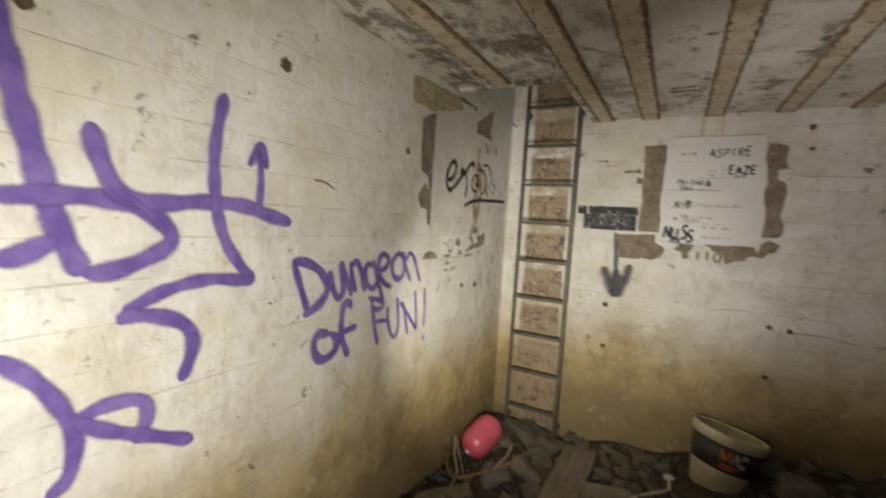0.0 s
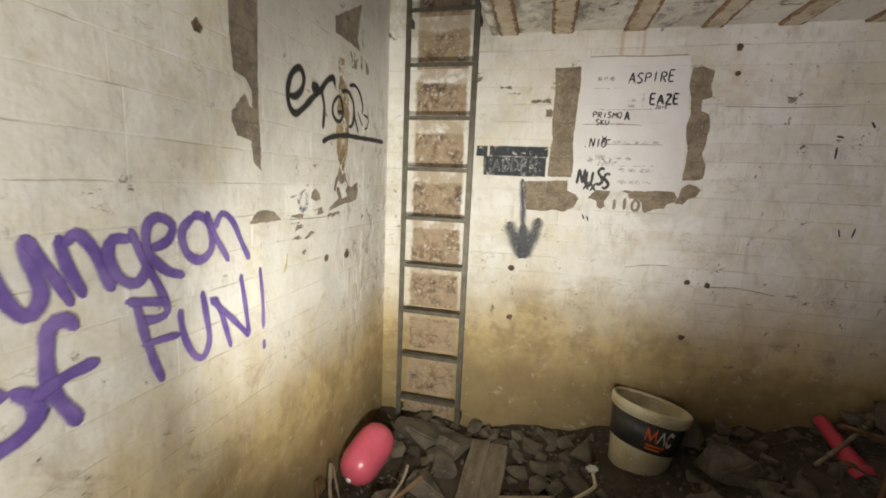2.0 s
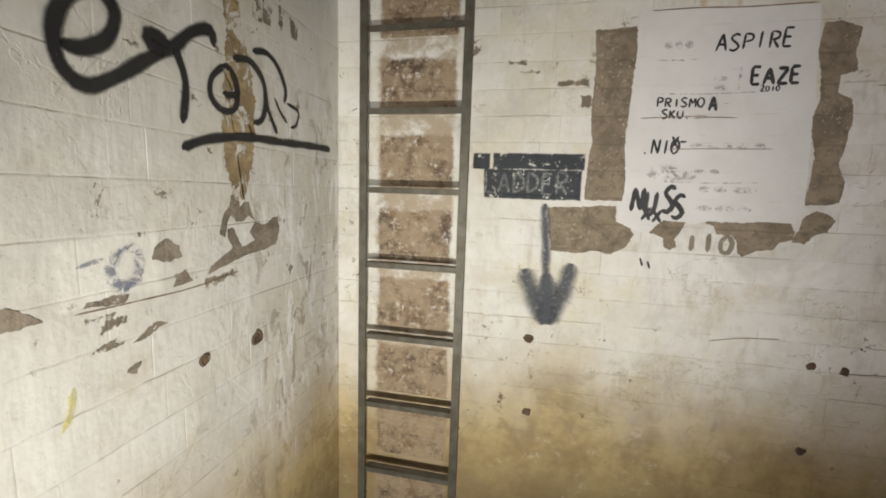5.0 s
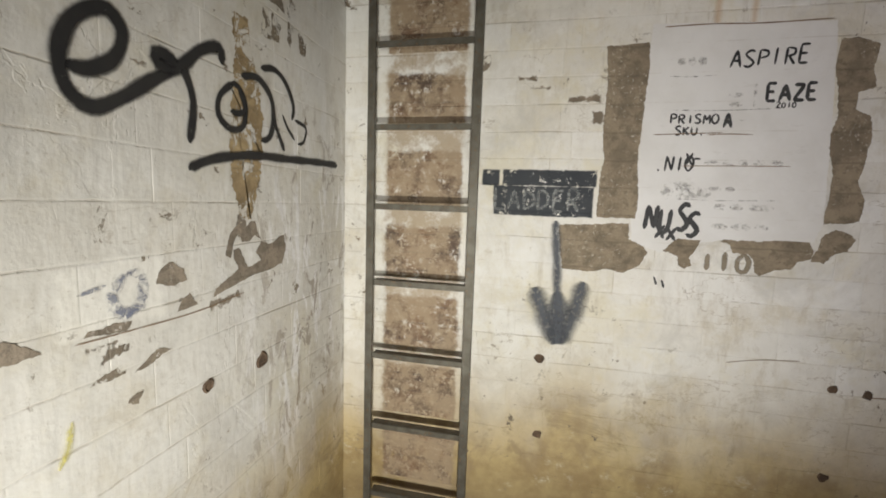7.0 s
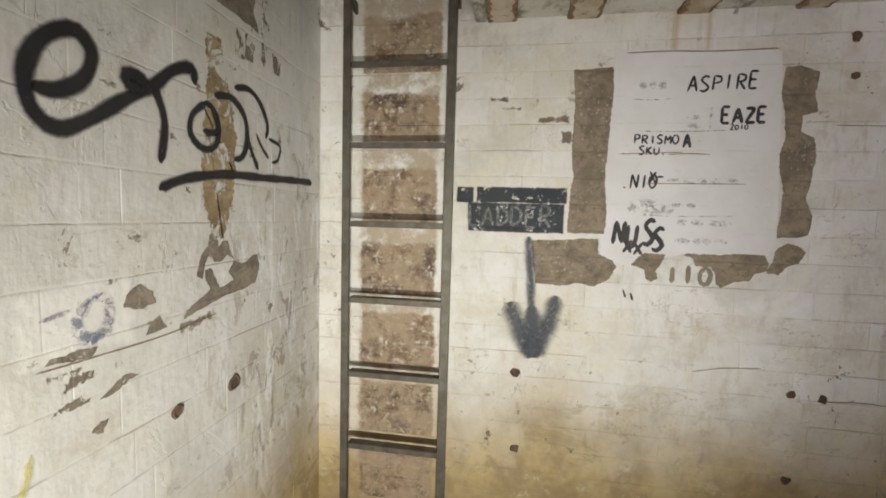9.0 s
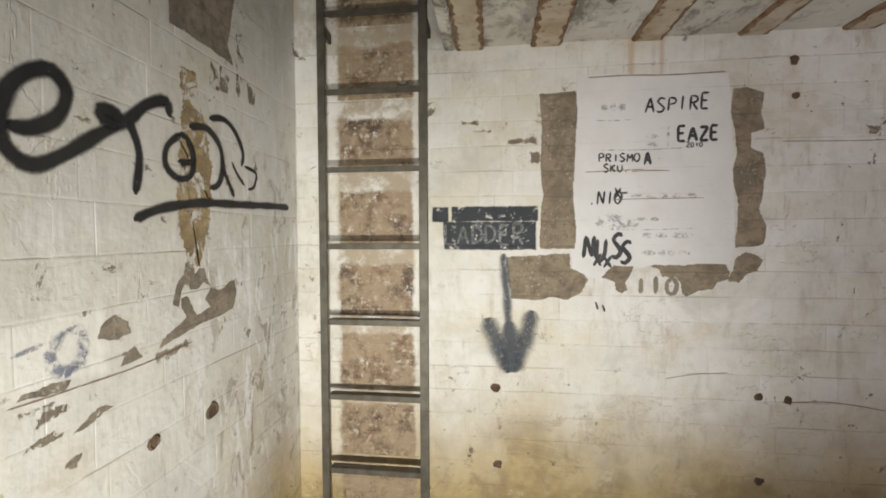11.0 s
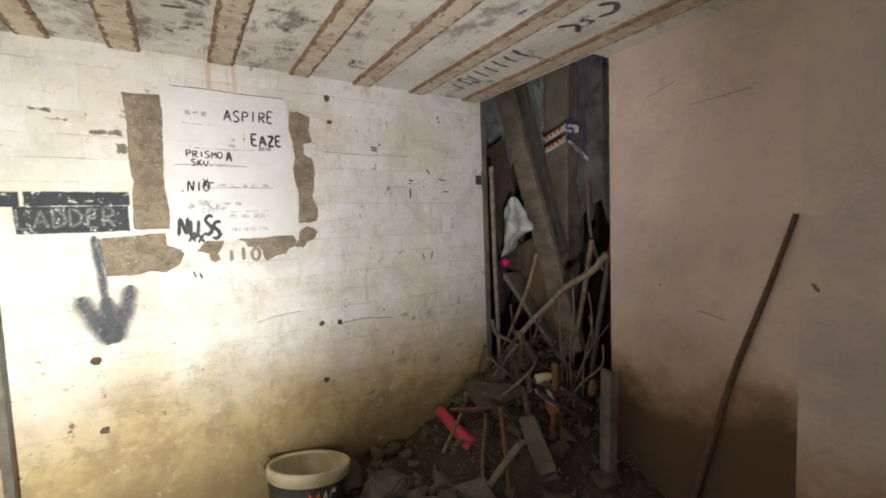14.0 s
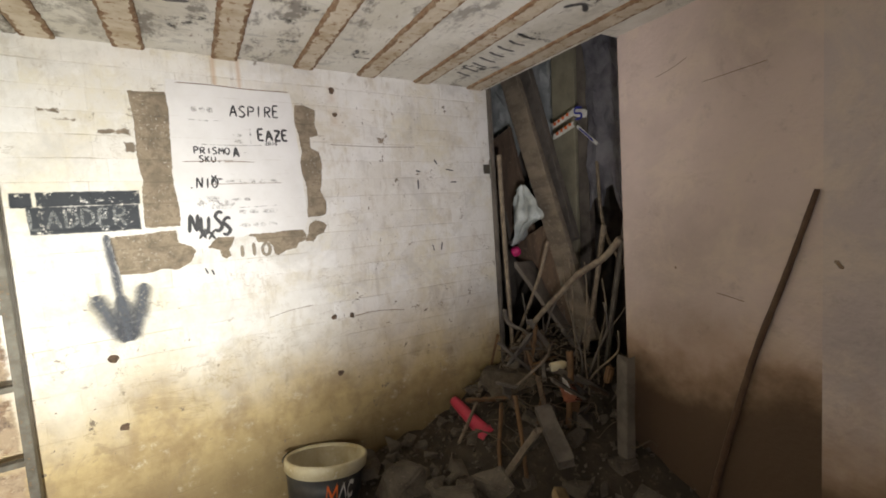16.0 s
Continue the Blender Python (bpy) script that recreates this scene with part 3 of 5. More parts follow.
# trim round the hatch
bm = box_bm((LEFT + 0.02, HATCH_Y - 0.05, TOP - 0.012), (HATCH_X + 0.02, HATCH_Y - 0.002, TOP + 0.05), 0.004)
box_bm((HATCH_X - 0.02, HATCH_Y, TOP - 0.012), (HATCH_X + 0.022, BACK - 0.005, TOP + 0.05), 0.004, bm)
solid("trim", bm, CEILING, (0, 0, 0), "pale rendered lip round the ladder hatch", "trim", kind="structure")

for i, (x0, x1, y1) in enumerate(((-1.0, -0.89, HATCH_Y - 0.055), (-0.58, -0.475, BACK), (-0.30, -0.185, BACK), (0.065, 0.175, BACK), (0.43, 0.53, BACK), (0.765, 0.875, BACK), (1.12, 1.225, BACK), (1.50, 1.62, BACK))):
    bm = bmesh.new()
    n = 320
    rows = []
    rng = random.Random(i)
    for k in range(n + 1):
        y = REAR + (y1 - REAR) * k / n
        a, b = x0 + rng.uniform(-0.003, 0.003), x1 + rng.uniform(-0.003, 0.003)
        rows.append([bm.verts.new(q) for q in ((a, y, TOP + 0.01), (a, y, TOP - 0.008), (a + 0.006, y, TOP - 0.012), (a + rng.uniform(0.008, 0.022), y, TOP - 0.013), (b - rng.uniform(0.008, 0.022), y, TOP - 0.013), (b - 0.006, y, TOP - 0.012), (b, y, TOP - 0.008), (b, y, TOP + 0.01))])
    for r, s in zip(rows, rows[1:]):
        for k in range(7):
            f = bm.faces.new((r[k], s[k], s[k + 1], r[k + 1]))
            f.material_index = 0 if k == 3 else 1
    bm.faces.new(rows[-1])
    bmesh.ops.recalc_face_normals(bm, faces=bm.faces[:])
    ob = solid("ceiling_beam", bm, FLANGE, (0, 0, 0), "rusted flat steel beam flange set in the ceiling", "beam", "ceiling beams", "structure")
    ob.data.materials.append(RUST)


def ground_z(x, y):
    """The rubble floor: level by the ladder, rising to the heap in the opening."""
    h = 0.02 + 0.23 * np.clip((x + 0.55) / 1.3, 0, 1) ** 1.1 * np.clip((y - 4.3) / 1.6, 0, 1)
    d = math.hypot((x - 1.95) / 1.0, (y - 6.0) / 1.0)
    h += 0.5 * max(0, 1 - d) ** 1.0
    h += 0.05 * noise.fractal(Vector((x * 3.1, y * 3.1, 0.4)), 0.8, 2.0, 5) * min(1, max(0, (y - 3.5) / 1.5))
    return h


bm = bmesh.new()
nx, ny = 110, 150
gx = [LEFT - 0.05 + (3.3 - LEFT + 0.05) * i / nx for i in range(nx + 1)]
gy = [REAR - 0.05 + (7.6 - REAR + 0.05) * j / ny for j in range(ny + 1)]
grid = [[bm.verts.new((x, y, ground_z(x, y))) for y in gy] for x in gx]
for a, b in zip(grid, grid[1:]):
    for j in range(ny):
        bm.faces.new((a[j], b[j], b[j + 1], a[j + 1]))
solid("floor", bm, SOIL, (0, 0, 0), "dark earth floor covered with rubble, heaped up at the opening", "floor", kind="structure", smooth=True)

# the collapsed shaft beyond the opening
wall("wall_east_outer", (3.0, 4.6, -0.3), (3.2, 7.4, 3.4), DARK_WOOD, "dark earth face behind the collapsed timbers")
wall("wall_north_outer", (1.66, 7.2, -0.3), (3.2, 7.4, 3.4), DARK_WOOD, "dark earth face behind the collapsed timbers")
wall("wall_south_outer", (RIGHT + 0.221, 4.6, -0.3), (3.2, 4.8, 3.4), DARK_WOOD, "dark earth face beside the collapsed timbers")
solid("ceiling_2", box_bm((1.665, 4.7, 3.2), (3.2, 7.4, 3.35)), DARK_WOOD, (0, 0, 0), "dark boards over the collapsed opening", "ceiling", kind="structure")
solid("baseboard_edge", box_bm((1.657, BACK - 0.012, 0.3), (1.69, BACK + 0.16, 2.52), 0.004), DARK_WOOD, (0, 0, 0), "dark timber door post at the end of the brick wall", "door post", kind="structure")


# ---- ladder ----
def ladder():
    top = thing("ladder", (-0.885, 6.235, 0.0), "dull grey steel ladder fixed upright to the brick wall", "ladder")
    for x in (-0.192, 0.192):
        bm = box_bm((x - 0.015, -0.024, -0.03), (x + 0.015, -0.016, 2.95), 0.002)
        k = -1 if x < 0 else 1
        box_bm((x + k * 0.007 - 0.005, -0.0155, -0.03), (x + k * 0.007 + 0.005, 0.026, 2.95), 0.002, bm)
        part("stile", bm, STEEL, top)
    for i in range(10):
        z = 0.178 + 0.288 * i
        bm = box_bm((-0.178, -0.018, z - 0.011), (0.178, -0.011, z + 0.011), 0.002)
        box_bm((-0.178, -0.0105, z + 0.004), (0.178, 0.022, z + 0.011), 0.002, bm)
        part("rung", bm, STEEL, top)
    for z in (0.05, 2.42):
        for x in (-0.2, 0.2):
            part("bracket", box_bm((x - 0.006, 0.02, z), (x + 0.006, 0.094, z + 0.04), 0.002), STEEL, top)
    return top


ladder()


# ---- graffiti ----
def on_left(u, v, h):
    return (LEFT + h, u, v)


def on_back(u, v, h):
    return (u, BACK - h, v)


def on_ceiling(u, v, h):
    return (u, v, TOP - h)


def graffiti(strokes, place, material, at, label, lift=0.0023):
    top = thing("graffiti", at, label, "graffiti")
    for i, (_, width, pts) in enumerate(strokes):
        ob = part("stroke", ribbon_bm(pts, width, lift + 0.00014 * i, place), material, top)
        ob.matrix_parent_inverse = top.matrix_world.inverted()
    return top

TAG_STROKES = (
    ('a', 0.067, [(3.409, 2.038), (3.445, 1.872), (3.473, 1.743), (3.503, 1.609), (3.526, 1.529), (3.567, 1.425)]),
    ('a', 0.061, [(3.567, 1.425), (3.647, 1.436), (3.746, 1.483), (3.76, 1.529), (3.69, 1.588), (3.595, 1.61), (3.503, 1.609), (3.418, 1.602)]),
    ('a', 0.061, [(3.416, 1.465), (3.466, 1.48), (3.521, 1.516)]),
    ('b', 0.061, [(3.578, 1.784), (3.605, 1.691), (3.646, 1.621), (3.745, 1.606), (3.852, 1.616), (3.979, 1.611), (4.064, 1.587), (4.17, 1.561)]),
    ('b', 0.022, [(3.628, 1.633), (3.697, 1.588), (3.754, 1.522)]),
    ('c', 0.051, [(3.908, 1.943), (3.882, 1.781), (3.886, 1.631), (3.915, 1.512), (3.964, 1.431), (4.023, 1.361)]),
    ('c', 0.051, [(4.023, 1.365), (3.873, 1.385), (3.748, 1.366), (3.648, 1.32)]),
    ('c', 0.056, [(3.642, 1.292), (3.66, 1.311), (3.733, 1.297), (3.802, 1.261), (3.827, 1.196), (3.796, 1.096)]),
    ('d', 0.037, [(4.031, 1.586), (4.039, 1.68), (4.034, 1.808)]),
    ('d', 0.037, [(3.995, 1.738), (4.034, 1.811), (4.063, 1.738)]),
    ('e', 0.049, [(3.413, 1.266), (3.472, 1.206), (3.519, 1.131), (3.545, 1.059), (3.55, 1), (3.534, 0.938), (3.498, 0.91)]),
    ('e', 0.051, [(3.539, 1.068), (3.606, 1.091), (3.687, 1.079), (3.706, 1.03), (3.681, 0.961)]),
    ('e', 0.049, [(3.55, 1.077), (3.606, 1.03), (3.694, 0.979), (3.831, 0.904)]),
)
DUNGEON = (
    ('D', 0.041, [(4.183, 1.424), (4.213, 1.346), (4.246, 1.262), (4.261, 1.225)]),
    ('D', 0.049, [(4.179, 1.421), (4.241, 1.414), (4.31, 1.381), (4.353, 1.332), (4.361, 1.294), (4.334, 1.253), (4.287, 1.226), (4.238, 1.208)]),
    ('u', 0.041, [(4.368, 1.375), (4.386, 1.313), (4.413, 1.26), (4.435, 1.251), (4.454, 1.289), (4.441, 1.354), (4.435, 1.41)]),
    ('u', 0.032, [(4.438, 1.404), (4.47, 1.336), (4.509, 1.248)]),
    ('n', 0.037, [(4.492, 1.403), (4.505, 1.333), (4.534, 1.261)]),
    ('n', 0.037, [(4.5, 1.375), (4.527, 1.402), (4.559, 1.362), (4.58, 1.299), (4.598, 1.26)]),
    ('g', 0.039, [(4.651, 1.374), (4.604, 1.38), (4.59, 1.342), (4.613, 1.287), (4.654, 1.266), (4.685, 1.306), (4.665, 1.365)]),
    ('g', 0.032, [(4.644, 1.402), (4.678, 1.317), (4.716, 1.234), (4.734, 1.171), (4.696, 1.159), (4.65, 1.172)]),
    ('e', 0.037, [(4.696, 1.344), (4.746, 1.36), (4.763, 1.399), (4.723, 1.424), (4.689, 1.401), (4.691, 1.334), (4.738, 1.281), (4.795, 1.256)]),
    ('o', 0.037, [(4.836, 1.422), (4.793, 1.378), (4.807, 1.315), (4.853, 1.29), (4.895, 1.318), (4.897, 1.378), (4.865, 1.415), (4.827, 1.422)]),
    ('n2', 0.029, [(4.88, 1.43), (4.908, 1.361), (4.965, 1.267)]),
    ('n2', 0.029, [(4.908, 1.372), (4.941, 1.42), (4.987, 1.391), (5.024, 1.32), (5.06, 1.257)]),
    ('o2', 0.049, [(4.383, 1.109), (4.325, 1.12), (4.3, 1.097), (4.302, 1.051), (4.332, 1.012), (4.385, 1.012), (4.422, 1.04), (4.418, 1.082), (4.383, 1.113)]),
    ('f', 0.044, [(4.512, 1.195), (4.49, 1.225), (4.459, 1.214), (4.451, 1.166), (4.448, 1.115), (4.462, 1.06), (4.501, 0.982)]),
    ('f', 0.041, [(4.417, 1.08), (4.474, 1.1), (4.55, 1.11)]),
    ('F', 0.032, [(4.645, 1.222), (4.66, 1.146), (4.68, 1.062), (4.707, 0.982)]),
    ('F', 0.033, [(4.619, 1.226), (4.674, 1.212), (4.74, 1.195)]),
    ('F', 0.026, [(4.653, 1.103), (4.706, 1.1), (4.768, 1.093)]),
    ('U', 0.029, [(4.77, 1.165), (4.779, 1.089), (4.81, 1.016), (4.845, 0.995), (4.87, 1.045), (4.858, 1.148), (4.85, 1.198)]),
    ('N', 0.027, [(4.959, 0.982), (4.928, 1.089), (4.898, 1.167)]),
    ('N', 0.027, [(4.879, 1.167), (4.962, 1.082), (5.045, 0.989)]),
    ('N', 0.026, [(5.045, 0.989), (5.032, 1.091), (5.012, 1.215)]),
    ('mark', 0.023, [(5.109, 1.222), (5.12, 1.1), (5.12, 0.991)]),
    ('mark', 0.023, [(5.12, 0.949), (5.124, 0.911)]),
)
EROU = (
    ('e', 0.037, [(5.303, 1.842), (5.345, 1.848), (5.389, 1.881), (5.406, 1.931), (5.382, 1.959), (5.35, 1.949), (5.314, 1.912), (5.296, 1.858), (5.305, 1.806), (5.342, 1.784), (5.396, 1.811), (5.472, 1.869), (5.54, 1.916), (5.587, 1.961), (5.646, 1.988), (5.658, 1.953)]),
    ('r', 0.029, [(5.54, 1.912), (5.564, 1.846), (5.552, 1.753)]),
    ('r', 0.041, [(5.518, 1.903), (5.479, 1.901), (5.474, 1.919), (5.499, 1.921), (5.526, 1.911)]),
    ('o', 0.024, [(5.691, 1.92), (5.645, 1.878), (5.64, 1.832), (5.679, 1.806), (5.726, 1.821), (5.736, 1.88), (5.711, 1.916), (5.684, 1.918)]),
    ('o', 0.024, [(5.711, 1.916), (5.736, 1.866), (5.71, 1.85), (5.68, 1.849)]),
    ('u', 0.027, [(5.722, 1.946), (5.789, 1.959), (5.845, 1.921), (5.855, 1.86), (5.836, 1.81), (5.798, 1.793)]),
    ('u', 0.022, [(5.85, 1.891), (5.87, 1.839), (5.909, 1.78)]),
    ('s', 0.024, [(5.801, 1.989), (5.864, 2.004), (5.919, 1.98), (5.958, 1.923), (5.949, 1.879)]),
    ('s', 0.015, [(5.899, 1.885), (5.927, 1.849), (5.964, 1.821)]),
    ('s', 0.015, [(5.964, 1.882), (6.03, 1.868), (6.013, 1.82), (5.98, 1.81)]),
    ('bar', 0.032, [(5.544, 1.696), (5.596, 1.718), (5.668, 1.736), (5.774, 1.751), (5.933, 1.757), (6.104, 1.765), (6.253, 1.769)]),
)
ARROW = (
    ('a', 0.049, [(-0.401, 1.587), (-0.388, 1.451), (-0.378, 1.302), (-0.367, 1.155)]),
    ('b', 0.104, [(-0.465, 1.334), (-0.431, 1.254), (-0.375, 1.123)]),
    ('b', 0.098, [(-0.29, 1.368), (-0.312, 1.264), (-0.359, 1.125)]),
    ('a', 0.122, [(-0.379, 1.323), (-0.371, 1.226), (-0.365, 1.124)]),
)
graffiti(TAG_STROKES, on_left, PURPLE, (LEFT, 3.75, 0.9), "large sprayed purple tag on the white wall")
graffiti(DUNGEON, on_left, PURPLE, (LEFT, 4.6, 0.9), "purple sprayed words Dungeon of FUN! on the white wall")
graffiti(EROU, on_left, BLACK_SPRAY, (LEFT, 5.5, 1.7), "black sprayed looping word underlined on the peeling wall")
graffiti(ARROW, on_back, SOFT_BLACK, (-0.42, BACK, 1.12), "soft black sprayed arrow pointing down on the brick wall")

# ---- torn patches where the old paint has come off ----
def torn_patch(corners, place, material, parent, label, lift=0.0017, rag=0.005, name="bare_patch"):
    """A patch of another wall surface with a ragged outline, drawn round its corners."""
    rim = []
    for (a, b), (c, d) in zip(corners, corners[1:] + corners[:1]):
        k = max(2, int(math.hypot(c - a, d - b) / 0.0035))
        for i in range(k):
            u, v = a + (c - a) * i / k, b + (d - b) * i / k
            w = noise.noise_vector(Vector((u * 26, v * 26, 1.7))) * rag * 0.8 + noise.noise_vector(Vector((u * 130, v * 130, 4.1))) * rag * 0.75 + noise.noise_vector(Vector((u * 320, v * 320, 7.7))) * rag * 0.3
            rim.append((u + w.x, v + w.y))
    bm = bmesh.new()
    bm.faces.new([bm.verts.new(place(u, v, lift)) for u, v in rim])
    bm.normal_update()
    bmesh.ops.triangulate(bm, faces=bm.faces[:], ngon_method="EAR_CLIP")
    ob = part(name, bm, material, parent, label)
    ob.matrix_parent_inverse = parent.matrix_world.inverted()
    return ob


def back_patch(corners, material=BARE, label="bare brown render where paint came off", **more):
    return torn_patch(corners, on_back, material, wall_north, label, **more)


def side_patch(corners, material=BARE_LEFT, label="bare brown render where paint came off", **more):
    return torn_patch(corners, on_left, material, wall_west, label, **more)


back_patch([(-0.126, 2.256), (0.402, 2.237), (0.424, 1.894), (0.434, 1.608), (0.416, 1.55), (0.141, 1.544), (0.061, 1.527), (-0.041, 1.49), (-0.135, 1.521), (-0.146, 1.607), (-0.131, 1.906)], FRESH, "rectangle of fresher white paint with marker writing", lift=0.0016, rag=0.003, name="fresh_paint")
back_patch([(-0.264, 2.189), (-0.13, 2.2), (-0.125, 2.116), (-0.134, 1.906), (-0.141, 1.821), (-0.126, 1.693), (-0.131, 1.607), (-0.262, 1.607), (-0.258, 1.758), (-0.25, 1.812), (-0.261, 1.909), (-0.255, 2.058)])
back_patch([(-0.386, 1.572), (-0.15, 1.59), (-0.145, 1.532), (-0.093, 1.507), (-0.083, 1.489), (-0.103, 1.44), (-0.155, 1.413), (-0.218, 1.421), (-0.271, 1.407), (-0.368, 1.414), (-0.381, 1.476)])
back_patch([(-0.033, 1.498), (0.01, 1.544), (0.085, 1.54), (0.071, 1.506), (0.053, 1.48), (0.059, 1.448), (0.037, 1.435), (0.019, 1.452), (0.014, 1.48)])
back_patch([(0.137, 1.544), (0.406, 1.552), (0.418, 1.525), (0.413, 1.494), (0.378, 1.483), (0.363, 1.458), (0.311, 1.451), (0.272, 1.43), (0.258, 1.44), (0.247, 1.482), (0.231, 1.499), (0.182, 1.502), (0.173, 1.528)])
back_patch([(0.415, 2.181), (0.46, 2.185), (0.52, 2.162), (0.512, 2.093), (0.525, 2.036), (0.482, 2.022), (0.479, 1.969), (0.521, 1.952), (0.534, 1.891), (0.524, 1.801), (0.51, 1.75), (0.536, 1.689), (0.532, 1.624), (0.506, 1.614), (0.434, 1.612), (0.438, 1.69), (0.444, 1.771), (0.425, 1.833), (0.42, 1.894), (0.436, 1.954), (0.425, 2.036), (0.411, 2.097)])
back_patch([(0.44, 1.575), (0.472, 1.597), (0.501, 1.587), (0.53, 1.565), (0.511, 1.526), (0.47, 1.509), (0.451, 1.484), (0.409, 1.486), (0.431, 1.535)])
back_patch([(-0.715, 2.171), (-0.659, 2.18), (-0.668, 2.141), (-0.693, 2.115), (-0.722, 2.103)], SOOT)
side_patch([(4.9, 2.316), (5.015, 2.337), (5.202, 2.34), (5.388, 2.347), (5.464, 2.286), (5.102, 2.186), (5, 2.192), (4.92, 2.186), (4.896, 2.218)], OLIVE, "olive old paint showing under the white", name="old_paint")
side_patch([(5.607, 1.394), (5.616, 1.413), (5.641, 1.421), (5.675, 1.437), (5.701, 1.451), (5.682, 1.477), (5.681, 1.499), (5.701, 1.504), (5.721, 1.47), (5.733, 1.448), (5.764, 1.451), (5.789, 1.458), (5.769, 1.482), (5.791, 1.513), (5.825, 1.503), (5.85, 1.506), (5.872, 1.52), (5.903, 1.525), (5.913, 1.489), (5.894, 1.439), (5.861, 1.431), (5.81, 1.426), (5.763, 1.423), (5.708, 1.412), (5.659, 1.405), (5.635, 1.397)])
side_patch([(5.455, 1.454), (5.463, 1.477), (5.483, 1.494), (5.496, 1.496), (5.523, 1.47), (5.528, 1.445), (5.508, 1.446), (5.492, 1.442)])
side_patch([(5.503, 1.383), (5.516, 1.407), (5.538, 1.417), (5.549, 1.398), (5.558, 1.385), (5.534, 1.382)], rag=0.003)
side_patch([(5.651, 1.489), (5.667, 1.537), (5.683, 1.556), (5.706, 1.572), (5.723, 1.552), (5.75, 1.571), (5.768, 1.571), (5.78, 1.539), (5.794, 1.516), (5.766, 1.532), (5.744, 1.517), (5.714, 1.52), (5.703, 1.546), (5.682, 1.52), (5.673, 1.478)], rag=0.003)
side_patch([(5.305, 1.383), (5.312, 1.392), (5.343, 1.392), (5.362, 1.397), (5.396, 1.391), (5.386, 1.375), (5.352, 1.378), (5.325, 1.383)], rag=0.003)
side_patch([(5.002, 2.131), (5.138, 2.193), (5.127, 1.881), (5.131, 1.692), (5.135, 1.558), (5.094, 1.587), (5.088, 1.653), (5.024, 1.665), (5.001, 1.7), (5.002, 1.735), (5.062, 1.801), (5.082, 1.774), (5.098, 1.759), (5.094, 1.817), (5.064, 1.846), (5.015, 1.86), (5.003, 1.95)])
side_patch([(5.07, 1.375), (5.087, 1.398), (5.106, 1.416), (5.131, 1.422), (5.165, 1.417), (5.197, 1.414), (5.219, 1.396), (5.24, 1.377), (5.167, 1.377)])
side_patch([(5.399, 1.288), (5.41, 1.295), (5.439, 1.31), (5.458, 1.32), (5.484, 1.304), (5.451, 1.298), (5.427, 1.289)], SOOT, rag=0.006)
side_patch([(5.312, 1.294), (5.34, 1.306), (5.373, 1.309), (5.381, 1.295), (5.347, 1.289)], SOOT, rag=0.006)
side_patch([(5.409, 1.502), (5.424, 1.514), (5.442, 1.516), (5.433, 1.503)], SOOT, rag=0.006)
side_patch([(5.351, 1.336), (5.368, 1.349), (5.389, 1.349), (5.392, 1.336), (5.37, 1.329)], SOOT, rag=0.006)
side_patch([(5.374, 1.227), (5.395, 1.24), (5.411, 1.239), (5.401, 1.221)], SOOT, rag=0.006)
side_patch([(5.663, 2.253), (5.936, 2.407), (5.894, 2.234), (5.917, 2.182), (5.789, 2.187), (5.709, 2.191), (5.667, 2.187)])
side_patch([(5.811, 2.153), (5.865, 2.152), (5.902, 2.136), (5.889, 2.088), (5.847, 2.083), (5.811, 2.087)], SOOT, rag=0.009)
side_patch([(5.94, 2.289), (5.97, 2.292), (5.973, 2.216), (5.942, 2.172), (5.932, 2.216)], SOOT, rag=0.009)
side_patch([(5.99, 2.15), (6.035, 2.147), (6.033, 2.094), (5.994, 2.097)], SOOT, rag=0.009)
side_patch([(5.936, 2.166), (5.965, 2.159), (5.951, 2.091), (5.929, 2.111)], SOOT, rag=0.009)
side_patch([(5.694, 2.099), (5.753, 2.096), (5.765, 2.025), (5.792, 1.94), (5.807, 1.849), (5.802, 1.753), (5.774, 1.626), (5.75, 1.571), (5.708, 1.584), (5.696, 1.628), (5.678, 1.686), (5.676, 1.786), (5.692, 1.917), (5.703, 2.006)], TAN, "ochre render showing through flaking paint", rag=0.012, name="ochre_patch")

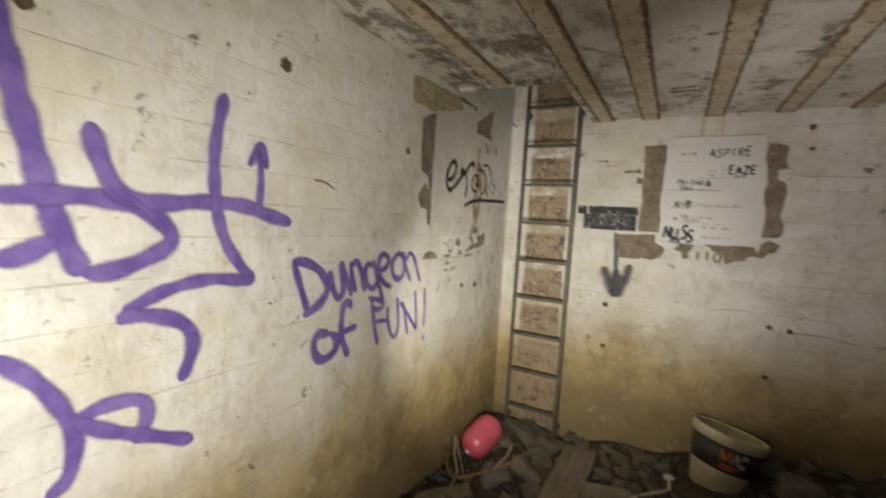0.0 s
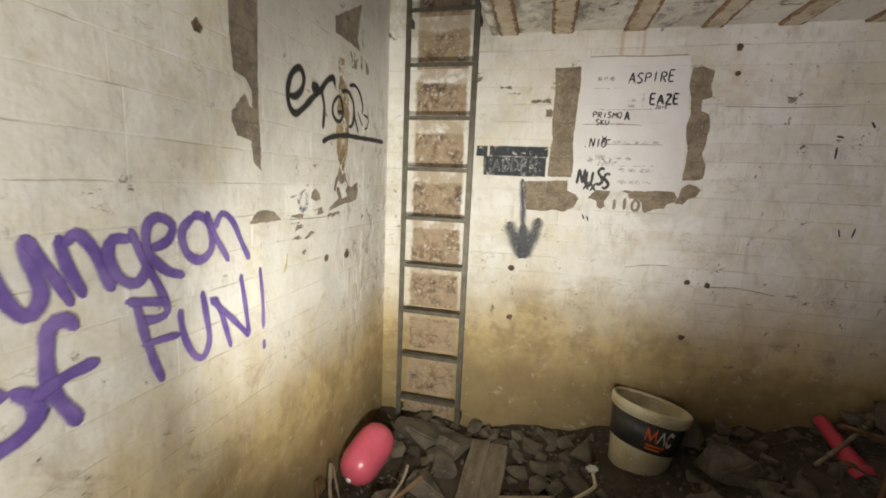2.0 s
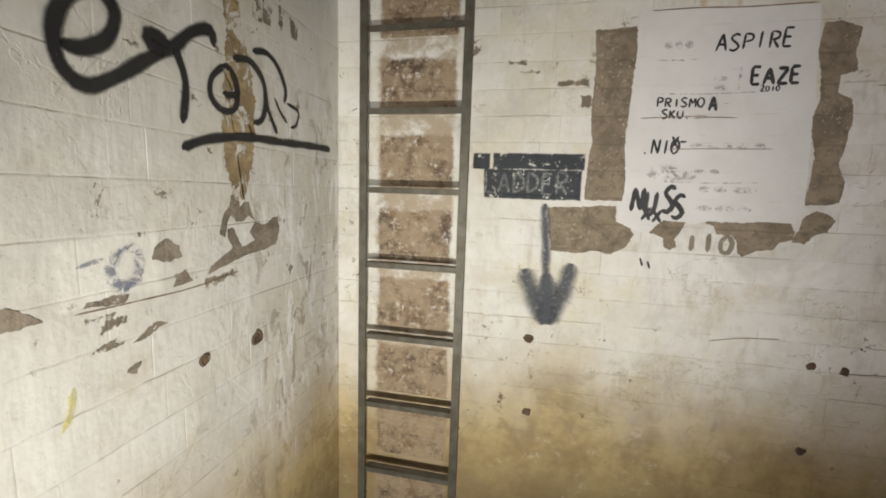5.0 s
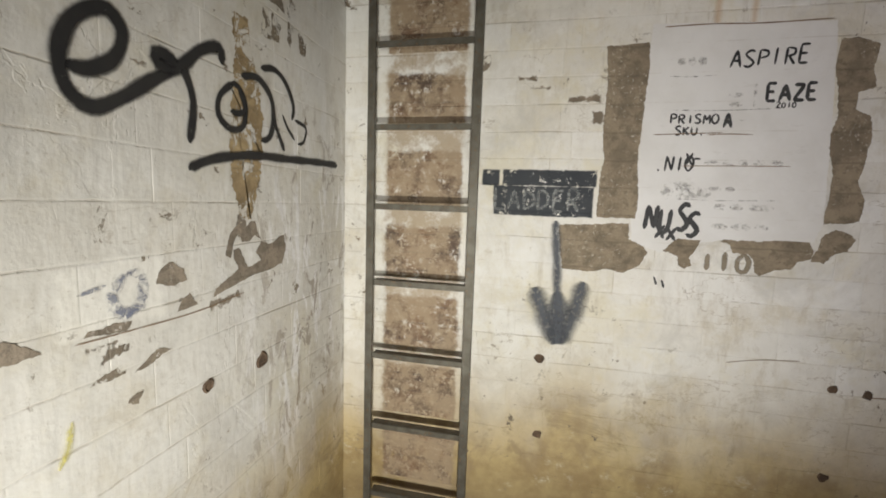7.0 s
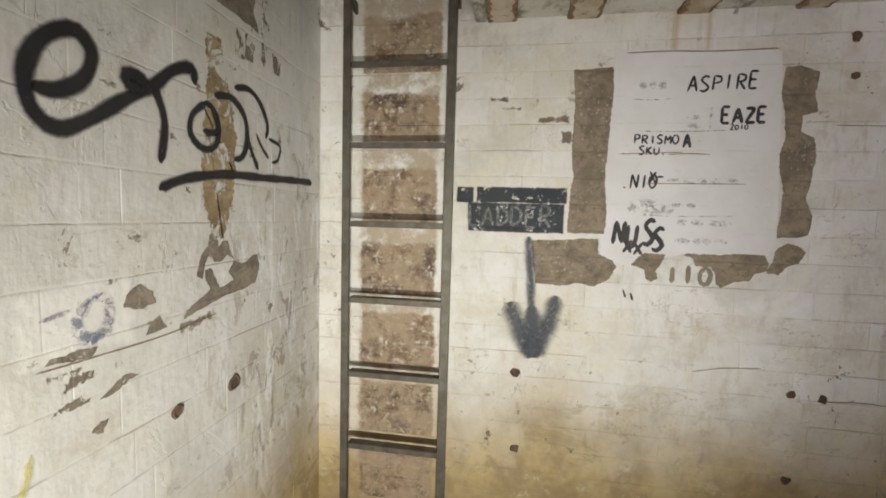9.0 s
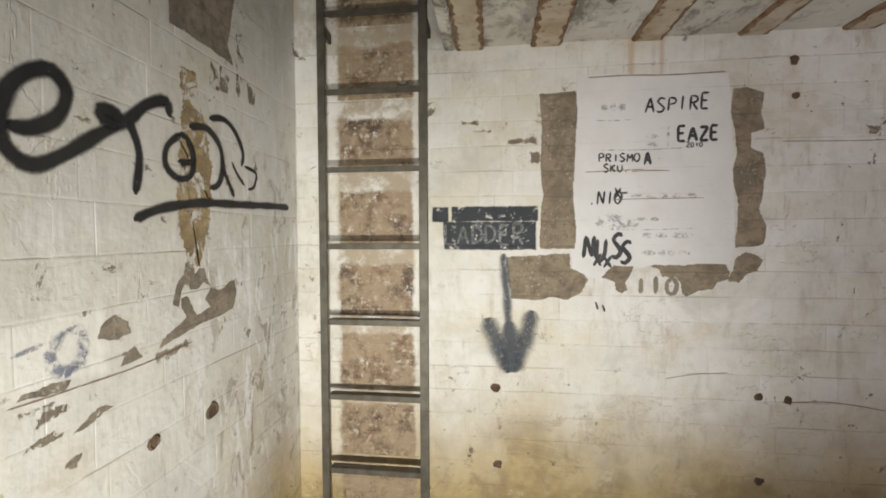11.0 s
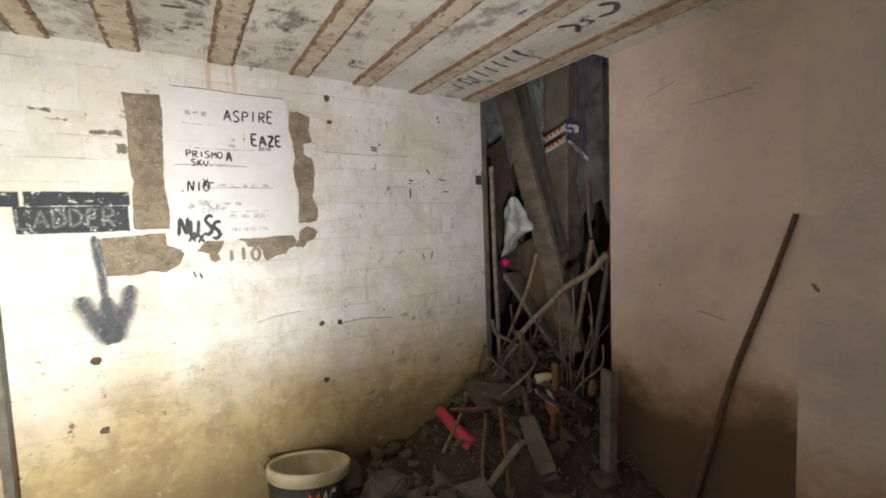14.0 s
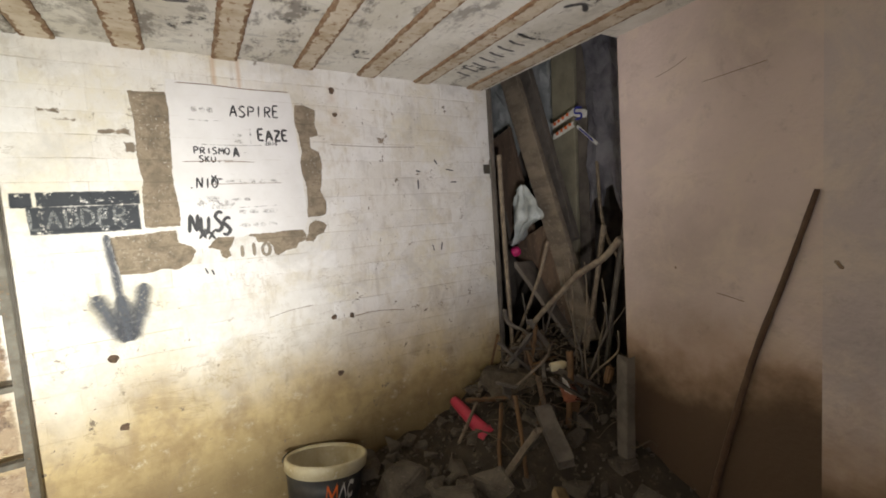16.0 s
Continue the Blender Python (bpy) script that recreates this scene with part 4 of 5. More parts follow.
# capital letters as pen strokes in a unit box
PEN = {
    "A": [[(0, 0), (0.5, 1), (1, 0)], [(0.2, 0.38), (0.8, 0.38)]],
    "S": [[(0.95, 0.9), (0.5, 1), (0.08, 0.76), (0.5, 0.52), (0.92, 0.25), (0.5, 0), (0, 0.1)]],
    "P": [[(0.1, 0), (0.1, 1)], [(0.1, 1), (0.8, 0.92), (0.85, 0.6), (0.1, 0.46)]],
    "I": [[(0.5, 0), (0.5, 1)]],
    "R": [[(0.1, 0), (0.1, 1)], [(0.1, 1), (0.8, 0.92), (0.8, 0.6), (0.1, 0.48)], [(0.35, 0.48), (0.95, 0)]],
    "E": [[(0.1, 0), (0.1, 1)], [(0.1, 1), (0.9, 1)], [(0.1, 0.52), (0.75, 0.52)], [(0.1, 0), (0.9, 0)]],
    "Z": [[(0, 1), (0.95, 1)], [(0.95, 1), (0.02, 0)], [(0.02, 0), (1, 0)]],
    "O": [[(0.5, 1), (0.05, 0.7), (0.05, 0.3), (0.5, 0), (0.95, 0.3), (0.95, 0.7), (0.5, 1)]],
    "M": [[(0, 0), (0.1, 1)], [(0.1, 1), (0.5, 0.4)], [(0.5, 0.4), (0.9, 1)], [(0.9, 1), (1, 0)]],
    "N": [[(0.05, 0), (0.1, 1)], [(0.1, 1), (0.9, 0.05)], [(0.9, 0.05), (0.95, 1)]],
    "U": [[(0.08, 1), (0.1, 0.3), (0.5, 0), (0.9, 0.3), (0.92, 1)]],
    "K": [[(0.1, 0), (0.1, 1)], [(0.9, 1), (0.12, 0.45)], [(0.3, 0.55), (0.95, 0)]],
    "L": [[(0.1, 1), (0.1, 0)], [(0.1, 0), (0.9, 0)]],
    "D": [[(0.1, 0), (0.1, 1)], [(0.1, 1), (0.85, 0.8), (0.9, 0.3), (0.1, 0)]],
    "2": [[(0.05, 0.8), (0.5, 1), (0.9, 0.75), (0.05, 0)], [(0.05, 0), (0.95, 0)]],
    "0": [[(0.5, 1), (0.1, 0.6), (0.2, 0.1), (0.7, 0.05), (0.9, 0.6), (0.5, 1)]],
    "1": [[(0.5, 1), (0.5, 0)]],
    "X": [[(0, 1), (1, 0)], [(1, 1), (0, 0)]],
    ".": [[(0.4, 0), (0.6, 0.06)]],
    "-": [[(0, 0.5), (1, 0.5)]],
}


def written(text, x, z, width, height, pen, material, label, slope=0.0, slant=0.0, jitter=0.05, seed=1, place=on_back, lift=0.0023, name="writing"):
    """A line of handwriting: its lower left corner at x, z on the wall."""
    top = thing(name, place(x, z, 0), label, "writing")
    rng = random.Random(seed)
    step = width / len(text)
    for i, ch in enumerate(text):
        if ch not in PEN:
            continue
        bm = bmesh.new()
        dx, dz, k = rng.uniform(-jitter, jitter) * step, rng.uniform(-jitter, jitter) * height, rng.uniform(0.9, 1.1)
        for j, line in enumerate(PEN[ch]):
            pts = [(x + step * (i + 0.08) + dx + step * 0.8 * (a + slant * b), z + dz + slope * step * i + height * k * b) for a, b in line]
            if len(pts) > 2 and ch in "AMNZKE":
                for a, b in zip(pts, pts[1:]):
                    ribbon_bm([a, b], pen, lift + 0.0001 * j, place, bm)
            else:
                ribbon_bm(pts, pen, lift + 0.0001 * j, place, bm)
        ob = part("letter", bm, material, top)
        ob.matrix_parent_inverse = top.matrix_world.inverted()
    return top


written("ASPIRE", 0.115, 2.105, 0.225, 0.052, 0.0085, MARKER, "black marker word ASPIRE on fresh white paint", 0.06, 0.12)
written("EAZE", 0.228, 1.998, 0.15, 0.052, 0.012, MARKER, "bold black marker word EAZE on fresh white paint", 0.02, 0.0)
written("2010", 0.26, 1.978, 0.06, 0.017, 0.005, MARKER, "small black marker date 2010")
written("PRISMO", -0.048, 1.930, 0.15, 0.030, 0.007, MARKER, "black marker word PRISMO on fresh white paint")
written("SKU.", -0.03, 1.892, 0.095, 0.028, 0.007, MARKER, "black marker letters SKU on fresh white paint")
written(".NIO", -0.085, 1.772, 0.125, 0.052, 0.008, MARKER, "black marker tag NIO on fresh white paint", 0.0, 0.15)
written("X-", 0.012, 1.79, 0.05, 0.04, 0.008, MARKER, "black marker star scrawl beside a tag", 0.2)
written("NUSS", -0.10, 1.585, 0.18, 0.085, 0.018, MARKER, "thick black marker tag NUSS on fresh white paint", -0.25, 0.2, 0.2, 4)
written("XX", -0.06, 1.535, 0.07, 0.045, 0.012, MARKER, "two thick black marker crosses under a tag", jitter=0.2)
written("--", 0.09, 1.925, 0.11, 0.03, 0.005, FAINT, "faint grey scribble on the white paint", 0.0)
written("A", 0.115, 1.915, 0.028, 0.045, 0.011, MARKER, "small black marker letter A on white paint")
def bars(rows, material, at, label):
    """Writing too worn to read: short plain bars."""
    graffiti([("bar", w, [(x0, z), ((x0 + x1) / 2, z + 0.001), (x1, z)]) for x0, x1, z, w in rows], on_back, material, at, label)


bars([(0.07, 0.115, 1.80, 0.03), (0.125, 0.16, 1.80, 0.03), (0.17, 0.2, 1.80, 0.03), (0.215, 0.25, 1.80, 0.03), (0.26, 0.30, 1.80, 0.03)], FAINT, (0.2, BACK, 1.8), "row of faded grey letters worn past reading")
bars([(0.11, 0.15, 1.655, 0.03), (0.16, 0.2, 1.655, 0.03), (0.215, 0.29, 1.655, 0.03)], FAINT, (0.2, BACK, 1.65), "row of faded grey letters worn past reading")
bars([(0.11, 0.16, 1.59, 0.03), (0.17, 0.23, 1.59, 0.03), (0.24, 0.28, 1.59, 0.03)], FAINT, (0.2, BACK, 1.59), "row of faded grey letters worn past reading")
bars([(-0.04, -0.015, 2.13, 0.034), (-0.008, 0.015, 2.13, 0.034), (0.022, 0.05, 2.13, 0.034)], FAINT, (0.0, BACK, 2.13), "short smudged grey word worn past reading")
bars([(0.122, 0.165, 2.02, 0.02), (0.125, 0.165, 1.99, 0.02), (0.09, 0.13, 1.715, 0.02), (0.14, 0.17, 1.715, 0.02)], FAINT, (0.14, BACK, 2.0), "small faded grey emblem worn past reading")
bars([(-0.06, 0.1, 1.70, 0.05), (-0.05, 0.06, 1.72, 0.04)], FAINT, (0.0, BACK, 1.7), "grey rubbed-out smear on the white paint")
written("1", 0.185, 1.975, 0.03, 0.075, 0.012, FAINT, "grey upright smear on the white paint")
written("LADDER", -0.632, 1.622, 0.315, 0.075, 0.016, CHALK, "scraped pale letters LADDER on the black sign", 0.01, 0.0, 0.03, lift=0.0022)
written("110", 0.082, 1.438, 0.165, 0.062, 0.02, BROWN_BRUSH, "brown brushed figures 110 beside the bare patches", 0.0, 0.0, 0.02, 2)
written("11", -0.055, 1.375, 0.05, 0.028, 0.008, MARKER, "two small black marker dashes under the bare patch", -0.3, -0.5)
graffiti((("a", 0.035, [(5.40, 1.485), (5.36, 1.45), (5.375, 1.41), (5.415, 1.42), (5.42, 1.47), (5.39, 1.488)]), ("b", 0.012, [(5.30, 1.46), (5.35, 1.47)])), on_left, BLUE_GREY, (LEFT, 5.38, 1.4), "faded blue-grey ring of old paint on the wall")
graffiti((("a", 0.022, [(5.255, 1.17), (5.27, 1.20), (5.278, 1.245)]),), on_left, YELLOW, (LEFT, 5.26, 1.17), "pale yellow sprayed dab on the white wall")

graffiti([("line", 0.006, [(x0, z0), ((x0 + x1) / 2, z0 - 0.003), (x1, z0 + 0.002)]) for x0, x1, z0 in ((-0.06, 0.30, 1.68), (-0.06, 0.1, 2.085), (-0.05, 0.28, 1.975))], on_back, FAINT, (0.1, BACK, 1.8), "thin grey ruled lines on the white paint")
graffiti((("crack", 0.006, [(-0.089, 2.244), (0.05, 2.246), (0.2, 2.241), (0.393, 2.244)]), ("crack", 0.005, [(-0.096, 1.894), (0.02, 1.898), (0.116, 1.9)]), ("crack", 0.005, [(0.07, 1.893), (0.13, 1.896), (0.206, 1.894)]), ("crack", 0.004, [(0.0, 1.79), (0.128, 1.792), (0.324, 1.793)])), on_back, RUSTY, (0.1, BACK, 2.2), "thin dark cracks across the fresh white paint")
graffiti((("crack", 0.005, [(0.63, 1.049), (0.75, 1.055), (0.86, 1.045), (0.95, 1.03)]), ("crack", 0.004, [(0.58, 1.99), (0.85, 1.985), (1.1, 1.99)]), ("crack", 0.004, [(0.2, 1.12), (0.3, 1.14), (0.42, 1.15)])), on_back, RUSTY, (0.7, BACK, 1.05), "thin brown hairline cracks in the wall paint")
graffiti((("a", 0.01, [(1.10, 1.80), (1.10, 1.74)]), ("b", 0.01, [(1.09, 1.85), (1.12, 1.845)]), ("b", 0.008, [(1.3, 1.86), (1.36, 1.85)]), ("b", 0.008, [(1.33, 1.78), (1.38, 1.78)]), ("c", 0.01, [(1.22, 1.92), (1.24, 1.89)]), ("d", 0.008, [(1.17, 1.40), (1.18, 1.36)]), ("e", 0.008, [(1.24, 1.41), (1.23, 1.36)])), on_back, MARKER, (1.2, BACK, 1.8), "small black scribbled marks on the brick wall")
# no real hinge: added steel pieces standing in for grey-black wall marks
top = thing("hinge", (1.6, BACK, 1.86), "grey plate standing in for dark marks at the wall's end", "hinge")
part("mark_plate", box_bm((-0.005, -0.008, -0.03), (0.045, -0.0015, 0.03), 0.002), STEEL, top)
part("mark_bar", tube_bm([(0.05, -0.01, -0.06), (0.05, -0.01, 0.06)], 0.009), STEEL, top)
graffiti((("crack", 0.004, [(5.291, 1.376), (5.402, 1.372), (5.556, 1.369), (5.718, 1.381)]),), on_left, RUSTY, (LEFT, 5.5, 1.37), "long brown crack along the flaking side wall")
graffiti((("scratch", 0.012, [(4.268, 1.726), (4.329, 1.722), (4.381, 1.698)]),), on_left, RUSTY, (LEFT, 4.3, 1.7), "faint brown scrape mark high on the white wall")
# old lettering on the ceiling
for k, (x, y) in enumerate(((-0.15, 5.98), (-0.1, 5.6), (0.2, 6.08), (0.22, 5.78), (-0.42, 5.92), (0.64, 6.05), (1.27, 6.0), (1.26, 5.6), (1.3, 5.22), (0.95, 5.3), (-0.42, 5.25), (0.24, 5.3), (-0.12, 5.1), (0.6, 5.2))):
    rng = random.Random(k)
    rows = []
    for j in range(rng.randint(3, 5)):
        u, v = x + rng.uniform(0, 0.18), y + rng.uniform(-0.07, 0.07)
        du, dv = rng.choice(((0.07, 0.01), (0.02, 0.07), (0.05, -0.04), (0.09, 0.0)))
        rows.append(("bar", rng.uniform(0.035, 0.07), [(u, v), (u + du / 2, v + dv / 2 + 0.004), (u + du, v + dv)]))
    graffiti(rows, on_ceiling, SMUDGE, (x, y, TOP), "dark smudged bars of old lettering on the ceiling", 0.0012)


graffiti([("bar", 0.022, [(1.27 + 0.012 * (k % 2), 5.58 + 0.075 * k), (1.33, 5.60 + 0.075 * k), (1.40, 5.60 + 0.078 * k)]) for k in range(8)], on_ceiling, OLD_PAINT, (1.33, 5.85, TOP), "row of dark worn letter bars on the ceiling", 0.0012)
graffiti([("bar", 0.035, [(1.28, 5.12), (1.33, 5.08), (1.38, 5.12), (1.36, 5.18)]), ("bar", 0.035, [(1.28, 5.32), (1.34, 5.27), (1.4, 5.31)])], on_ceiling, OLD_PAINT, (1.33, 5.2, TOP), "dark curved worn paint marks on the ceiling", 0.0012)
graffiti([("bar", 0.04, [(-0.12, 5.78), (-0.05, 5.76), (0.03, 5.79)]), ("bar", 0.035, [(-0.12, 5.70), (-0.04, 5.70), (0.0, 5.69)]), ("bar", 0.03, [(-0.1, 5.86), (-0.02, 5.84)])], on_ceiling, OLD_PAINT, (-0.05, 5.75, TOP), "dark worn letter bars on the ceiling", 0.0012)


def on_right(u, v, h):
    return (RIGHT - h, u, v)


graffiti((("scratch", 0.004, [(5.24, 2.13), (5.17, 2.145), (5.1, 2.17)]), ("scratch", 0.004, [(5.04, 2.05), (4.92, 2.055), (4.81, 2.06)]), ("scratch", 0.005, [(5.0, 1.17), (4.95, 1.16), (4.89, 1.145)]), ("scratch", 0.01, [(5.17, 1.27), (5.165, 1.26)]), ("scratch", 0.02, [(4.62, 1.33), (4.6, 1.30)]), ("scratch", 0.014, [(4.44, 1.47), (4.42, 1.465)])), on_right, RUSTY, (RIGHT, 5.0, 1.2), "brown scratches and scuffs in the pink plaster", 0.0032)


# ---- holes and nails in the walls ----
def wall_hole(u, v, r, place, seed):
    """A drilled or broken hole: a dark cup with a torn rim."""
    bm = bmesh.new()
    rng = random.Random(seed)
    k = 12
    rim, lip, floor_ = [], [], []
    for i in range(k):
        a = 2 * math.pi * i / k
        q = r * rng.uniform(0.75, 1.2)
        rim.append(bm.verts.new(place(u + q * 1.35 * math.cos(a), v + q * 1.35 * math.sin(a), 0.0008)))
        lip.append(bm.verts.new(place(u + q * math.cos(a), v + q * math.sin(a), 0.0045)))
        floor_.append(bm.verts.new(place(u + q * 0.8 * math.cos(a), v + q * 0.8 * math.sin(a), 0.0012)))
    for i in range(k):
        j = (i + 1) % k
        bm.faces.new((rim[i], rim[j], lip[j], lip[i]))
        bm.faces.new((lip[i], lip[j], floor_[j], floor_[i]))
    bm.faces.new(floor_)
    bmesh.ops.recalc_face_normals(bm, faces=bm.faces[:])
    solid("wall_hole", bm, HOLE, (0, 0, 0), "small broken plug hole in the painted wall", "hole", "wall holes")


HOLE = simple("dark_hole", (0.07, 0.048, 0.033), (0.16, 0.105, 0.065), 0.9, 0, 30, 0.003)
for i, (u, v, r) in enumerate(((-0.43, 1.061, 0.014), (-0.42, 0.755, 0.013), (0.533, 0.749, 0.012), (0.624, 1.056, 0.012), (0.527, 1.065, 0.012), (0.617, 2.273, 0.012), (0.624, 2.15, 0.01))):
    wall_hole(u, v, r, on_back, i)
for i, (u, v, r) in enumerate(((5.79, 1.163, 0.018), (5.585, 1.174, 0.014), (4.88, 1.939, 0.014), (3.47, 2.0, 0.013), (4.125, 2.1, 0.018))):
    wall_hole(u, v, r, on_left, 20 + i)


# ---- bucket ----
def bucket():
    """A cream paint tub, tipped against the rubble, with a black label band."""
    tilt = Matrix.Translation((0.303, 6.045, 0.100)) @ pose(0, 0, 0, -10, 10, 0)
    top = thing("bucket", tilt, "dirty cream plastic paint bucket with black label, tilted on the rubble", "bucket")
    H = 0.36
    part("body", lathe_bm([(0.0, 0.004), (0.127, 0.0), (0.134, 0.006), (0.182, H - 0.05), (0.183, H - 0.012), (0.175, H - 0.012), (0.128, 0.012), (0.0, 0.012)], 40), CREAM, top, smooth=True)
    part("rim", lathe_bm([(0.184, H - 0.055), (0.192, H - 0.05), (0.196, H - 0.006), (0.191, H), (0.180, H), (0.176, H - 0.008), (0.1755, H - 0.04)], 40), CREAM, top, "pale plastic rim", smooth=True)
    part("label_band", lathe_bm([(0.1555, 0.150), (0.1600, 0.151), (0.1825, 0.298), (0.178, 0.299)], 40), BLACK_LABEL, top, "black printed label band", smooth=True)
    # added inner skin: the shade inside the tub, put into its colour
    part("shade_lining", lathe_bm([(0.174, H - 0.05), (0.150, 0.17), (0.1275, 0.0125), (0.1295, 0.0125)], 40), MUD_SHADE, top, "dark brown inside, shade painted in", smooth=True)
    # dried residue inside
    bm = bmesh.new()
    ring = [bm.verts.new((0.132 * math.cos(a), 0.132 * math.sin(a), 0.05 + 0.01 * math.sin(3 * a))) for a in [2 * math.pi * k / 24 for k in range(24)]]
    bm.faces.new(ring)
    part("residue", bm, MUD_SHADE, top)
    ang = -1.75

    def onlabel(a, z, h):
        r = 0.1600 + (z - 0.151) / 0.147 * 0.0225 + 0.0012 + h
        return (r * math.cos(ang + a), r * math.sin(ang + a), z)

    for k, (a0, mat) in enumerate(((-0.08, ORANGE), (0.24, WHITE), (0.49, WHITE))):
        bm = bmesh.new()
        wide = (0.27, 0.22, 0.19)[k]
        lines = ([(0, 0), (0.06, 1)], [(0.06, 1), (0.5, 0.2)], [(0.5, 0.2), (0.94, 1)], [(0.94, 1), (1, 0)]) if k == 0 else (([(0, 0), (0.5, 1)], [(0.5, 1), (1, 0)]) if k == 1 else ([(0.9, 0.9), (0.3, 1), (0, 0.5), (0.3, 0), (0.9, 0.1)],))
        for j, line in enumerate(lines):
            ribbon_bm([(a0 + wide * a, 0.210 + 0.062 * b) for a, b in line], 0.02 if k else 0.024, 0.0003 * j, onlabel, bm, False)
        part("logo_shape", bm, mat, top)
    bm = bmesh.new()
    for r in range(2):
        ribbon_bm([(-0.03, 0.192 - 0.018 * r), (0.25, 0.192 - 0.018 * r), (0.5 - 0.1 * r, 0.192 - 0.018 * r)], 0.010, 0, onlabel, bm, False)
    part("print_bar", bm, ORANGE, top)
    hook = [(0.192 * math.cos(a), 0.192 * math.sin(a) + 0.012 * math.sin(a), H - 0.02 + 0.012 * math.sin((a - 0.5) * 1.0)) for a in [0.15 + 2.8 * k / 10 for k in range(11)]]
    part("handle", tube_bm([(x * 1.045, y * 1.06, z) for x, y, z in hook], 0.004), WIRE, top)


bucket()


# ---- pink float ----
def pink_float():
    prof = [(0.001, -0.15), (0.03, -0.147), (0.065, -0.13), (0.09, -0.1), (0.101, -0.06), (0.103, 0.04), (0.1, 0.09), (0.085, 0.13), (0.055, 0.155), (0.02, 0.163), (0.001, 0.164)]
    at = Matrix.Translation((-1.05, 5.66, 0.155)) @ Vector((0.22, 0.9, 0.33)).to_track_quat("Z", "Y").to_matrix().to_4x4()
    top = thing("float", at, "shiny pink plastic float lying in the corner rubble", "float")
    part("body", lathe_bm(prof, 36), PINK_PLASTIC, top, smooth=True)
    part("cap", lathe_bm([(0.0, -0.156), (0.012, -0.156), (0.016, -0.146), (0.016, -0.14)], 14), WHITE, top, "small pale valve cap")


pink_float()

# ---- boards, blocks and pipes on the floor ----
solid("floor_plank", plank_bm((-0.512, 6.065, 0.075), (-0.53, 4.87, 0.065), 0.105, 0.028, (1, 0, 0.05), 1), WOOD, (0, 0, 0), "dusty grey floor plank lying on rubble", "plank", "floor planks")
solid("floor_plank", plank_bm((-0.407, 6.045, 0.082), (-0.43, 4.90, 0.07), 0.10, 0.028, (1, 0, 0.02), 2), WOOD, (0, 0, 0), "dusty grey floor plank lying on rubble", "plank", "floor planks")
solid("concrete_block", rough_up(box_bm((-0.14, -0.07, -0.05), (0.14, 0.07, 0.05), 0.012), 0.006, 9, 3), simple("dusty_block", (0.24, 0.2, 0.145), (0.17, 0.14, 0.1), 0.9, 0, 12, 0.004), pose(-0.23, 5.57, 0.085, 4, -4, 12), "dusty grey concrete block on the rubble", "block")
top = thing("bent_pipe", (0.0, 5.8, 0.1), "dirty white bent plastic pipe lying on rubble", "pipe")
ob = part("tube", tube_bm([(0.063, 5.845, 0.18), (0.069, 5.805, 0.165), (0.072, 5.77, 0.15), (0.064, 5.745, 0.162), (0.037, 5.705, 0.165), (-0.036, 5.63, 0.165), (-0.099, 5.565, 0.158), (-0.132, 5.485, 0.14), (-0.155, 5.385, 0.12), (-0.219, 5.235, 0.09), (-0.282, 5.105, 0.07), (-0.305, 4.995, 0.06)], 0.0085, 10), CREAM, top, smooth=True)
ob.matrix_parent_inverse = top.matrix_world.inverted()
ob = part("fitting", rough_up(box_bm((0.035, 5.83, 0.168), (0.09, 5.865, 0.198), 0.01), 0.004, 30, 2), WHITE, top)
ob.matrix_parent_inverse = top.matrix_world.inverted()
solid("floor_board", plank_bm((-1.105, 4.985, 0.085), (-0.91, 5.19, 0.1), 0.11, 0.03, (0.7, -0.6, 0.1), 5), WOOD, (0, 0, 0), "short grey board end among the rubble", "board")
solid("wood_block", rough_up(box_bm((-0.03, -0.035, -0.02), (0.03, 0.035, 0.02), 0.006), 0.003, 12, 3), ORANGE_WOOD, pose(-0.805, 5.105, 0.07, 3, 5, 20), "small orange-brown wood block on the floor", "wood block")


def rusty_can():
    at = Matrix.Translation((0.29, 5.315, 0.085)) @ pose(0, 0, 0, 2, -3, 0) @ Matrix.Diagonal((1.13, 1.13, 1.0, 1))
    top = thing("can", at, "cream can with a broken rusty top, half buried in rubble", "can")
    part("body", rough_up(lathe_bm([(0.0, 0.0), (0.072, 0.0), (0.075, 0.01), (0.075, 0.22), (0.071, 0.22), (0.07, 0.012)], 28), 0.006, 9, 2), CREAM, top, smooth=True)
    bm = rock_bm((0.072, 0.07, 0.035), 5)
    bmesh.ops.translate(bm, verts=bm.verts[:], vec=(0.004, -0.004, 0.222))
    part("crust", bm, simple("rust_crust", (0.15, 0.06, 0.03), (0.07, 0.035, 0.022), 0.95, 0, 18, 0.008, (0.2, 0.12, 0.07)), top, "rusty red crust")


rusty_can()

